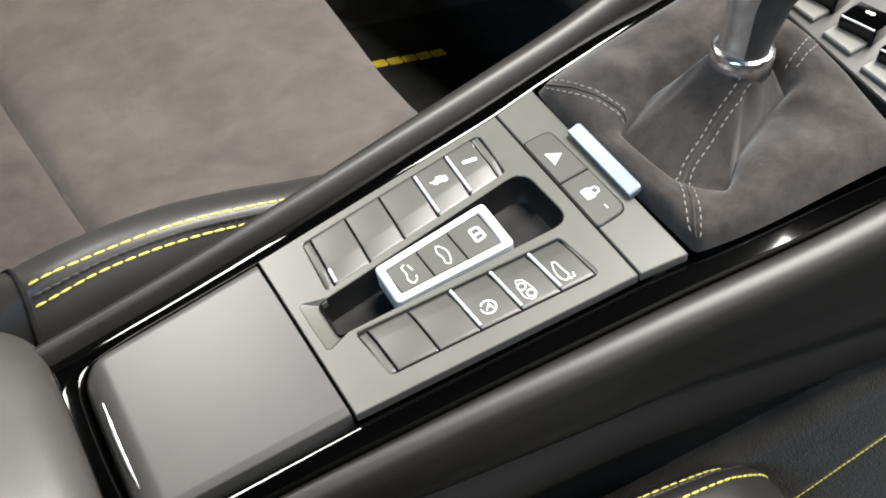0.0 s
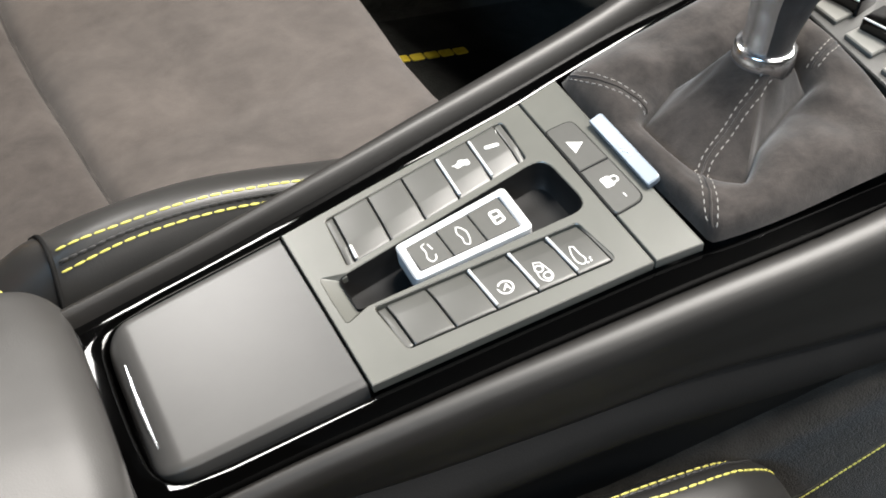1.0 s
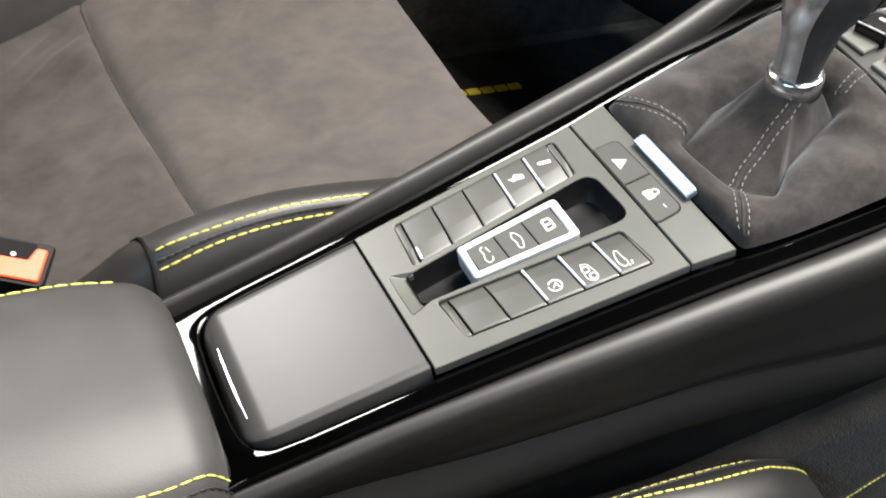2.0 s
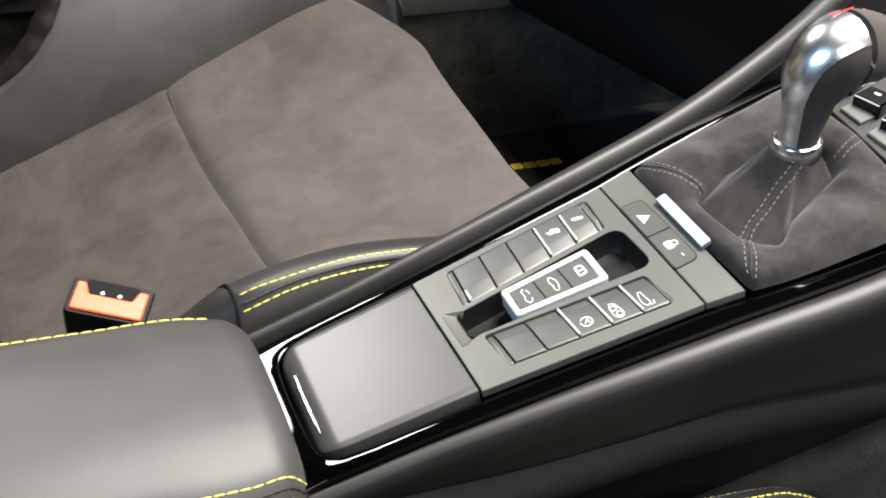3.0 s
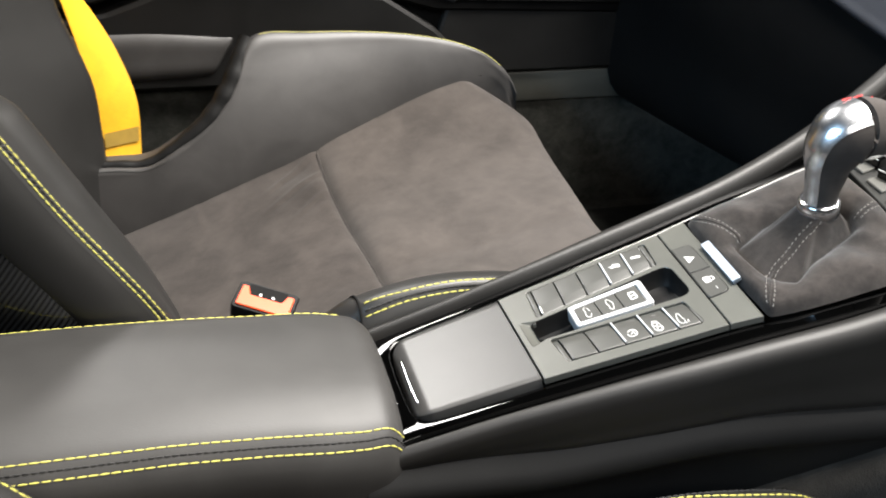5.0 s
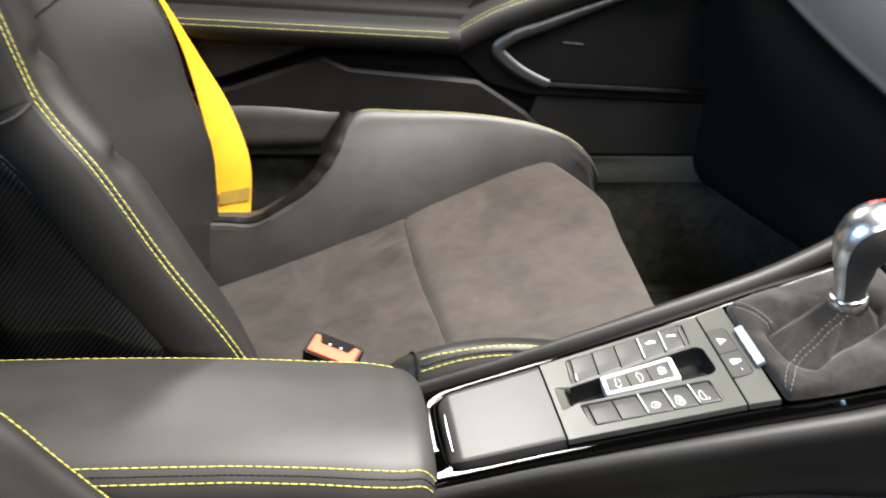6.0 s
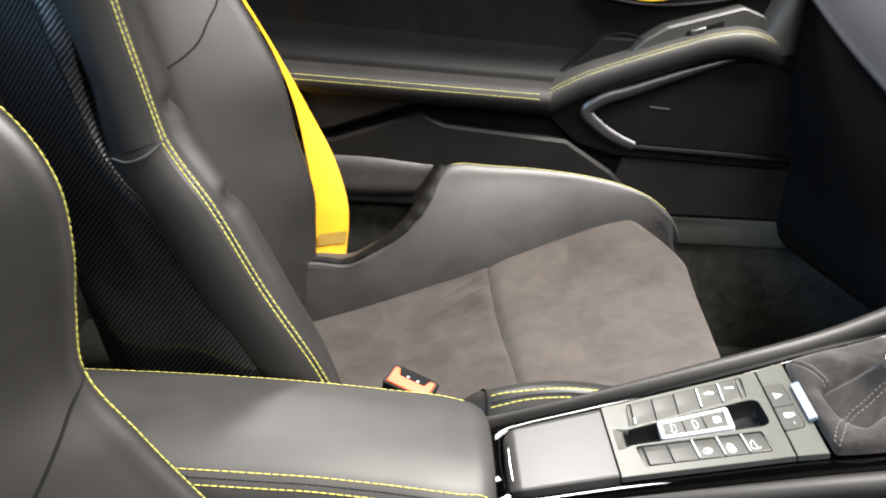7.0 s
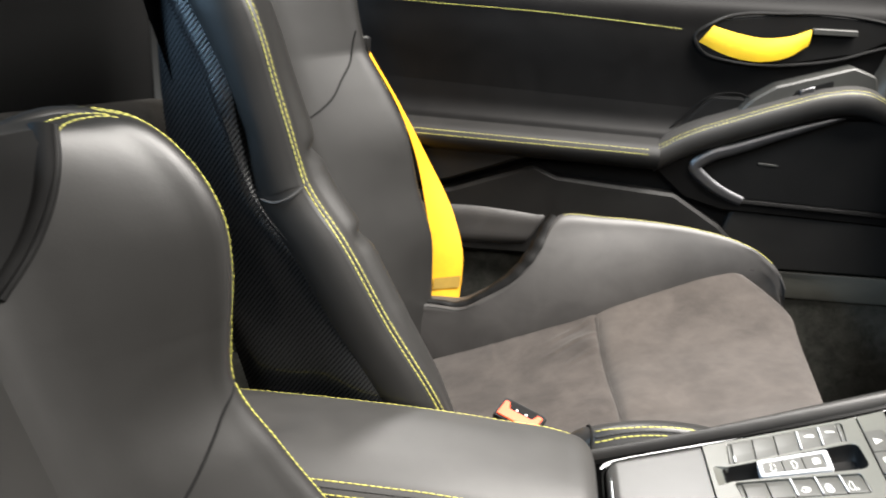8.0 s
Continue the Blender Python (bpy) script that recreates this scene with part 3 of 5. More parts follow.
# silver-framed group of three in the middle
frame_out = rounded([(-0.1092, -0.0130), (-0.0425, -0.0161), (-0.0408, 0.0162), (-0.1082, 0.0124)], 0.003, 5)
frame_in = rounded([(-0.1048, -0.0093), (-0.0475, -0.0120), (-0.0462, 0.0120), (-0.1040, 0.0086)], 0.0012, 3)
bezel = part("silver_frame", plate(frame_out, 0.0042, -0.008, 0.0009, [frame_in]), SILVER, panel, "bright silver frame round three switches")
part("frame_base", plate(offset(frame_out, -0.0012).tolist(), -0.008, -0.0162, 0.0002), DARK, bezel)
fx = (-0.1044, -0.0858, -0.0668, -0.0472)
for k in range(3):
    a, b = fx[k] + 0.0003, fx[k + 1] - 0.0003
    lo = lambda x: np.interp(x, (-0.1048, -0.0475), (-0.0090, -0.0117))
    hi = lambda x: np.interp(x, (-0.1048, -0.0462), (0.0083, 0.0117))
    quad = rounded([(a, lo(a)), (b, lo(b)), (b, hi(b)), (a, hi(a))], 0.0006, 2)
    sw = part("rocker_switch", plate(quad, 0.0036, -0.006, 0.0004), KEYCAP, bezel, sharp=25)
    if k == 0:
        bm = ribbon(spline([(-0.0947, 0.0052), (-0.0964, 0.0048), (-0.0966, -0.0003), (-0.0977, -0.0043), (-0.0962, -0.0074), (-0.0941, -0.0067), (-0.0930, -0.0039)], 24), 0.00068, 0.00385)
        ribbon([(-0.0935, 0.0040), (-0.0928, -0.0003)], 0.0007, 0.00385, bm=bm)
    elif k == 1:
        bm = ribbon(spline([(-0.0760, 0.0057), (-0.0774, 0.0020), (-0.0766, -0.0028), (-0.0771, -0.0063), (-0.0754, -0.0079), (-0.0736, -0.0049), (-0.0728, 0.0009), (-0.0743, 0.0045)], 28), 0.00068, 0.00385, closed=True)
    else:
        bm = ribbon(rounded([(-0.0575, -0.0045), (-0.0520, -0.0037), (-0.0520, 0.0038), (-0.0568, 0.0043)], 0.001, 3), 0.0015, 0.00385, closed=True)
        ribbon([(-0.0568, -0.0002), (-0.0522, -0.0002)], 0.0016, 0.00385, bm=bm)
    icon(bm, sw)

# warning-light and lock keys of the cover strip
part("key_gap", plate(rounded([(-0.0040, -0.0330), (0.0168, -0.0320), (0.0186, 0.0394), (-0.0002, 0.0394)], [0.0036, 0.0076, 0.0056, 0.0036], 5), 0.00225, 0.0, 0.0001), DARK, console, "dark gap round the two keys")
hz = part("hazard_button", plate(rounded([(-0.0010, 0.0034), (0.0172, 0.0034), (0.0178, 0.0386), (0.0005, 0.0386)], [0.0005, 0.0005, 0.005, 0.003], 4), 0.0030, 0.0, 0.0005), KEYCAP, console, sharp=25)
icon(plate([(0.0048, 0.0150), (0.0128, 0.0200), (0.0050, 0.0252)], 0.0033, 0.0029, 0.0001), hz)
lk = part("lock_button", plate(rounded([(-0.0032, -0.0322), (0.0160, -0.0312), (0.0172, 0.0022), (-0.0012, 0.0022)], [0.003, 0.007, 0.0005, 0.0005], 4), 0.0030, 0.0, 0.0005), KEYCAP, console, sharp=25)
bm = plate(rounded([(0.0035, -0.0155), (0.0090, -0.0155), (0.0090, -0.0080), (0.0035, -0.0080)], 0.0012, 3), 0.0033, 0.0029, 0.0001)
ribbon([(0.0085, -0.0140), (0.0118, -0.0136), (0.0126, -0.0118), (0.0118, -0.0098), (0.0085, -0.0095)], 0.0011, 0.0033, bm=bm)
icon(bm, lk)
icon(ribbon([(0.0085, -0.0255), (0.0085, -0.0225)], 0.0007, 0.0033), lk)

# bright badge plate at the gaiter's rear edge
bm = plate(rounded([(-0.0042, -0.0285), (0.0042, -0.0285), (0.0042, 0.0285), (-0.0042, 0.0285)], [0.0010, 0.0034, 0.0024, 0.0010], 4), 0.0, -0.004, 0.0007)
bm.transform(pose(0.0255, 0.0010, 0.0074, 0, -20, -3))
badge = part("badge_plate", bm, ALU, console, "bright brushed aluminium badge plate", sharp=25)
bm = bmesh.new()
for i in range(11):
    a = i * 0.57
    disc(0.001 * math.cos(a) * (i % 3), -0.011 + 0.0011 * i, 0.0006, 0.0003, bm=bm, seg=6)
bm.transform(pose(0.0255, 0.0055, 0.0074, 0, -20, -3))
part("badge_marks", bm, WHITE, badge)


# ---- leather rails along the console ----
def rail(side):
    # the far rail stands proud of the trim, the near one lies just below its edge
    if side > 0:
        crown = [(0.003, -0.010), (-0.0003, -0.003), (0.0012, 0.0050), (0.0070, 0.0112), (0.0145, 0.0092), (0.0186, 0.0010)]
    else:
        crown = [(0.003, -0.022), (0.0002, -0.0150), (0.0014, -0.0082), (0.0075, -0.0048), (0.0145, -0.0068), (0.0190, -0.0135)]

    def sec(x, grow=1.0):
        wo = half_out(x) - 0.001
        h = float(np.interp(x, (-0.29, -0.26, -0.2, -0.15, -0.1, 0.0, 0.1, 0.2, 0.34), (0.015, 0.019, 0.034, 0.047, 0.056, 0.066, 0.092, 0.125, 0.15)))
        z0 = -0.002 + 0.9 * max(0, x - 0.06) ** 2
        g = float(np.interp(x, (-0.3, -0.2, -0.12, -0.03, 0.1, 0.3), (0.62, 0.66, 0.80, 1.0, 1.1, 1.2)))
        low = crown[-1][1]
        pts = crown + [(0.0190, low - 0.20 * h), (0.0160, low - 0.60 * h), (0.0125, -h - 0.009), (0.003, -h - 0.011)]
        return [(x, side * (wo + (0.009 + (a - 0.009) * grow) * g), z0 + (b + 0.008) * grow - 0.008) for a, b in pts]

    secs = [sec(-0.2985, 0.25), sec(-0.297, 0.62), sec(-0.291, 0.92)] + [sec(x) for x in (-0.275, -0.24, -0.2, -0.15, -0.1, -0.05, 0.0, 0.1, 0.2, 0.34)]
    bm = loft(secs, 60, 36, closed=True, caps=True)
    return part("side_rail", bm, RAILSKIN, console, "black leather-covered side rail")


rail(1)
rail(-1)

# ---- tunnel below the console ----
tunnel = thing("tunnel_trim", "black plastic and carpet tunnel trim below the console", "trim")


def rail_foot(x):
    return float(np.interp(x, (-0.30, -0.15, -0.10, 0.0, 0.13, 0.30, 0.90), (0.406, 0.405, 0.412, 0.428, 0.433, 0.44, 0.47)))


def carpet_top(x):
    return float(np.interp(x, (-0.30, 0.0, 0.046, 0.18, 0.35, 0.90), (0.322, 0.332, 0.346, 0.392, 0.405, 0.43)))


def carpet_foot(x):
    return float(np.interp(x, (-0.30, 0.0, 0.10, 0.171, 0.234, 0.32, 0.90), (0.218, 0.228, 0.236, 0.258, 0.306, 0.365, 0.39)))


for s in (1, -1):
    side_xs = (-0.29, -0.22, -0.15, -0.08, 0.0, 0.06, 0.12, 0.18, 0.25, 0.35, 0.5, 0.7, 0.9)
    at_side = lambda x, a, z: (x, s * (half_out(x) + 0.017 + a), z)
    rows = [[at_side(x, -0.014, rail_foot(x) + 0.004), at_side(x, -0.006, rail_foot(x) - 0.004), at_side(x, 0.004, rail_foot(x) - 0.018), at_side(x, 0.004, rail_foot(x) - 0.027), at_side(x, -0.004, rail_foot(x) - 0.038), at_side(x, -0.007, min(rail_foot(x) - 0.042, carpet_top(x) - 0.004))] for x in side_xs]
    part("side_plastic", loft(rows, 40, 20), PLASTIC, tunnel)
    rows = [[at_side(x, -0.010, carpet_top(x) + 0.002), at_side(x, -0.001, carpet_top(x)), at_side(x, 0.004, 0.5 * (carpet_top(x) + carpet_foot(x))), at_side(x, 0.006, carpet_foot(x))] for x in side_xs]
    part("side_carpet", loft(rows, 40, 12), CARPET, tunnel, "coarse charcoal carpet")
    rows = [[at_side(x, 0.0075, carpet_foot(x) + 0.001), at_side(x, 0.011, 0.6 * carpet_foot(x) + 0.06), at_side(x, 0.012, 0.15)] for x in side_xs]
    part("side_lower", loft(rows, 40, 8), CARPET, tunnel, "dark velour lower cover")
    stitching("edge_stitching", [at_side(x, 0.0080, carpet_foot(x) - 0.001) for x in (0.0, 0.10, 0.14, 0.171, 0.20, 0.234, 0.28, 0.32)], YELLOW, tunnel, 0.0030, 0.0038, 0.0007, "fine yellow edge stitching")
part("tunnel_body", box(-0.86, -0.2, -0.068, 0.068, 0.15, 0.40, 0.01), LEATHER, tunnel)
part("tunnel_front", box(-0.22, 0.95, -0.07, 0.07, 0.15, 0.385, 0.01), DARK, tunnel)

# ---- front switch unit ----
unit = thing("switch_unit", "black switch unit with silver rockers ahead of the gear lever", "switch panel", place=pose(0, 0, 0.5, 0, -15.5, 0))
part("plate", plate(rounded([(0.1630, -0.092), (0.33, -0.100), (0.33, 0.100), (0.1945, 0.092)], 0.004, 3), 0.004, -0.02, 0.0008), UNITPLATE, unit)
for y in (0.0595, 0.0260, -0.0075, -0.0410, -0.0745):
    x0 = 0.1835 + 0.175 * (y + 0.0075)
    part("rocker_base", plate(rounded([(x0 - 0.0012, y - 0.0112), (x0 + 0.0125, y - 0.0112), (x0 + 0.0140, y + 0.0112), (x0 + 0.0005, y + 0.0112)], 0.001, 3), 0.0070, 0.003, 0.0008), ROCKERPLATE, unit, "silver-grey rocker base")
    bm = plate(rounded([(-0.010, -0.0115), (0.010, -0.0115), (0.010, 0.0115), (-0.010, 0.0115)], 0.0015, 3), 0.006, -0.008, 0.0012)
    bm.transform(pose(x0 + 0.0215, y, 0.0085, 0, 6, 9))
    r = part("rocker", bm, GLOSS, unit, "black rocker with a bright edge")
    bm = tube([(-0.0098, -0.0105, 0.0050), (-0.0098, 0.0105, 0.0050)], 0.0006, 6, n=4)
    bm.transform(pose(x0 + 0.0215, y, 0.0085, 0, 6, 9))
    part("edge_strip", bm, SILVER, r)
    bm = disc(0.002, -0.0012, 0.0016, 0.0062)
    disc(0.002, 0.0014, 0.0014, 0.0062, bm=bm)
    bm.transform(pose(x0 + 0.0215, y, 0.0087, 0, 6, 9))
    icon(bm, r)

# ---- gear lever ----
lever = thing("gear_lever", "short chrome and suede gear lever with suede gaiter and grey stitching", "gear lever", place=pose(0, 0, 0.5, 0, -15.5, 0))
CX, CY, CZ = 0.1150, 0.0, 0.0280


def eased_rings(rows, k=2):
    """Rings eased along and across, the first and last kept."""
    p = np.array(rows)
    for _ in range(k):
        q = p.copy()
        q[1:-1] = 0.25 * p[:-2] + 0.5 * p[1:-1] + 0.25 * p[2:]
        q = 0.25 * np.roll(q, 1, 1) + 0.5 * q + 0.25 * np.roll(q, -1, 1)
        q[0], q[-1] = p[0], p[-1]
        p = q
    return p



MX, MY = 0.100, -0.003
frame_loop = rounded([(0.0262, -0.0712), (0.142, -0.0845), (0.1575, -0.0865), (0.1880, 0.0890), (0.142, 0.0845), (0.0330, 0.0722)], [0.004, 0, 0.004, 0.004, 0, 0.004], 4)
ring_pts = spline(frame_loop + frame_loop[:1], 161)[:-1]
cone_foot = np.array([(0.0458, 0.0115), (0.0450, -0.014), (0.0485, -0.034), (0.0630, -0.0530), (0.084, -0.037), (0.113, -0.025), (0.136, -0.018), (0.146, 0.002), (0.138, 0.023), (0.112, 0.031), (0.080, 0.027)])


def foot_radius(a):
    d = np.array([math.cos(a), math.sin(a)])
    for k in range(len(cone_foot)):
        p, q = cone_foot[k] - (MX, MY), cone_foot[(k + 1) % len(cone_foot)] - (MX, MY)
        e = q - p
        den = d[0] * e[1] - d[1] * e[0]
        if abs(den) < 1e-9:
            continue
        t = (p[0] * e[1] - p[1] * e[0]) / den
        u = (p[0] * d[1] - p[1] * d[0]) / den
        if t > 0 and -1e-6 <= u <= 1 + 1e-6:
            return t
    return 0.05


def gaiter_row(f):
    """f: 0 at the frame, 0.5 at the cone's foot, 1 at the collar."""
    row = []
    for x, y in ring_pts:
        a = math.atan2(y - MY, x - MX)
        R, F = math.hypot(x - MX, y - MY), foot_radius(a)
        if f <= 0.5:
            g = f / 0.5
            r = R + (F - R) * g
            z = float(np.interp(g, (0, 0.05, 0.2, 0.45, 0.7, 0.9, 1.0), (-0.002, 0.0042, 0.0095, 0.0118, 0.0108, 0.0066, -0.0010)))
            z += (0.0016 * math.sin(3 * a + 0.6) + 0.0013 * math.sin(5 * a + 1.9 + 3 * g) + 0.0008 * math.sin(11 * a - 5 * g)) * math.sin(math.pi * g)
            row.append((MX + r * math.cos(a), MY + r * math.sin(a), z))
        else:
            g = (f - 0.5) / 0.5
            bx, by = MX + F * math.cos(a), MY + F * math.sin(a)
            tx, ty = CX + 0.0140 * math.cos(a), CY + 0.0140 * math.sin(a)
            sag = 0.03 * math.sin(math.pi * g) * (1 + 0.25 * math.sin(4 * a + 0.5))
            k = g + sag * 0.5
            z = -0.0005 + (CZ + 0.0005) * g + 0.0007 * math.sin(7 * a + 9 * g) * math.sin(math.pi * g)
            row.append((bx + (tx - bx) * k, by + (ty - by) * k, z))
    return row


GS = eased_rings([gaiter_row(f) for f in np.r_[np.linspace(0, 0.47, 18), 0.49, 0.505, np.linspace(0.53, 1, 18)]], 1)
gaiter = part("gaiter", grid(GS, True), SUEDE_DARK, lever, "grey-brown suede gaiter, softly creased")
GAITER = skin(gaiter)
seams = (
    [(0.108, -0.0135, 0.0253), (0.096, -0.017, 0.020), (0.074, -0.024, 0.012), (0.052, -0.0325, 0.0045), (0.043, -0.045, 0.008), (0.036, -0.057, 0.009), (0.0275, -0.068, 0.006)],
    [(0.036, 0.069, 0.006), (0.043, 0.050, 0.009), (0.049, 0.032, 0.008), (0.053, 0.018, 0.004)],
    [(0.1500, -0.010, 0.004), (0.158, -0.006, 0.010), (0.166, -0.003, 0.010), (0.1735, 0.001, 0.006)],
)
for path_ in seams:
    p = np.array(path_)
    t = np.gradient(p, axis=0)
    nrm = np.stack([-t[:, 1], t[:, 0], 0 * t[:, 0]], 1)
    nrm /= np.linalg.norm(nrm, axis=1)[:, None]
    for d in (-1, 1):
        stitching("gaiter_stitching", p + nrm * d * 0.0031, GREYTHREAD, lever, 0.0025, 0.0046, 0.00038, "grey twin stitching", on=GAITER, up=(-0.3, -0.3, 1))
    part("gaiter_seam", tube(laid_on(spline(p, 40), GAITER, (-0.3, -0.3, 1), 0.0), 0.0007, 6), SUEDE_DARK, lever)


def world_to_console(p):
    return pose(0, 0, 0.5, 0, -15.5, 0).inverted() @ Vector(p)


core = [world_to_console(p) for p in ((0.1045, 0, 0.558), (0.1010, 0, 0.578), (0.0975, 0, 0.598), (0.0985, 0, 0.614), (0.1090, 0, 0.6245), (0.1260, 0, 0.6265), (0.1445, 0, 0.6220), (0.1595, 0, 0.6150), (0.1665, 0, 0.6105))]
path = spline(core, 40)
rads = np.interp(np.linspace(0, 1, 40), np.linspace(0, 1, 9), (0.0140, 0.0132, 0.0138, 0.0185, 0.0245, 0.0262, 0.0245, 0.0170, 0.004))
tan = np.gradient(path, axis=0)
tan /= np.linalg.norm(tan, axis=1)[:, None]
rows_c, rows_s = [], []
for k_, (p, t, r) in enumerate(zip(path, tan, rads)):
    near_edge = float(np.interp(k_, (0, 12, 17, 22, 39), (-0.80, -0.80, -0.86, -1.0, -1.0)))
    side = np.array([0, 1.0, 0])
    back = np.cross(t, side)
    if back[0] > 0.2 or (back[2] < 0 and back[0] > -0.2):
        back = -back
    # the throat under the head is filled out towards the front
    fill = float(np.interp(k_, (0, 3, 8, 13, 18, 24), (0, 0.08, 0.55, 0.75, 0.35, 0)))
    ang = lambda q, k: p + k * r * (1 + fill * max(0, -math.cos(q)) ** 1.5) * (math.cos(q) * back + math.sin(q) * side)
    rows_c.append([ang(q, 1.0) for q in np.linspace(near_edge, 1.35, 22)])
    rows_s.append([ang(q, 0.975) for q in np.linspace(1.25, 2 * math.pi + near_edge + 0.06, 30)])
part("knob_cap", grid(rows_c), KNOB, lever, "polished chrome spine and top of the knob")
part("knob_grip", grid(rows_s), SUEDE_DARKER_COPY, lever, "grey suede grip on the knob's sides")
bm = tube([path[0] + (path[1] - path[0]) * k for k in (-2.2, -2.05, -1.8, 1.6, 1.9, 2.1)], [0.0140, 0.0166, 0.0172, 0.0166, 0.0158, 0.0130], 28)
part("collar", bm, CHROME, lever, "bright chrome collar")
bm = bmesh.new()
for k in range(4):
    q = path[22 + 3 * k]
    tube([q + np.array([-0.004, 0.006, rads[22 + 3 * k] + 0.0002]), q + np.array([0.004, 0.006, rads[22 + 3 * k] - 0.0003])], 0.0006, 5, bm=bm)
part("shift_pattern", bm, RED, lever, "red shift pattern lines")

# ---- armrest ----
armrest = thing("armrest", "black leather centre armrest with yellow twin stitching, closed", "armrest")


def arm_rise(x):
    return float(np.interp(x, (-0.70, -0.55, -0.42, -0.36, -0.30, -0.25), (0.018, 0.017, 0.013, 0.0075, 0.0, -0.002)))


def arm_section(x, w=1.0, drop=0.0):
    up = arm_rise(x)
    pts = [(0.074, 0.33), (0.0835, 0.40), (0.0855, 0.430), (0.0815, 0.4455), (0.060, 0.4525), (0.010, 0.4560), (-0.040, 0.4510), (-0.0600, 0.4425), (-0.0690, 0.4335), (-0.0755, 0.420), (-0.0755, 0.385), (-0.069, 0.33)]
    return [(x, 0.006 + (y - 0.006) * w, z + up - drop * np.clip((z - 0.33) / 0.11, 0, 1)) for y, z in pts]


secs = [arm_section(-0.2545, 0.70, 0.055), arm_section(-0.2555, 0.80, 0.030), arm_section(-0.2600, 0.88, 0.012), arm_section(-0.2710, 0.95, 0.003)] + [arm_section(x) for x in (-0.29, -0.36, -0.46, -0.56, -0.66, -0.78)]
cover = part("cushion_cover", loft(secs, 60, 60, closed=True, caps=True), LEATHER_SOFT, armrest)
COVER = skin(cover)


def arm_line(y, z, x0, x1, n=8):
    tip = [(-0.2605, 0.93 * y, z - 0.012), (-0.2575, 0.89 * y, z - 0.021)] if y < 0 else []
    return tip[::-1] + [(x, 0.006 + (y - 0.006) * np.interp(x, (-0.29, -0.271, -0.262), (1, 0.95, 0.9)), z + arm_rise(x) - np.interp(x, (-0.29, -0.271, -0.262), (0, 0.003, 0.009))) for x in np.linspace(x1, x0, n)]


stitching("stitching", arm_line(0.0822, 0.4470, -0.70, -0.282), YELLOW, armrest, 0.0062, 0.0078, 0.0009, "yellow contrast stitching", on=COVER)
stitching("stitching", arm_line(-0.0615, 0.4420, -0.56, -0.2680, 14), YELLOW, armrest, 0.0056, 0.0072, 0.0008, "yellow contrast stitching", on=COVER)
stitching("stitching", arm_line(-0.0708, 0.4330, -0.56, -0.2680, 14), YELLOW, armrest, 0.0056, 0.0072, 0.0008, "yellow contrast stitching", on=COVER)
stitching("seam_thread", arm_line(-0.0665, 0.4380, -0.56, -0.2680, 14), BLACKTHREAD, armrest, 0.004, 0.0052, 0.0009, "black seam thread", on=COVER)

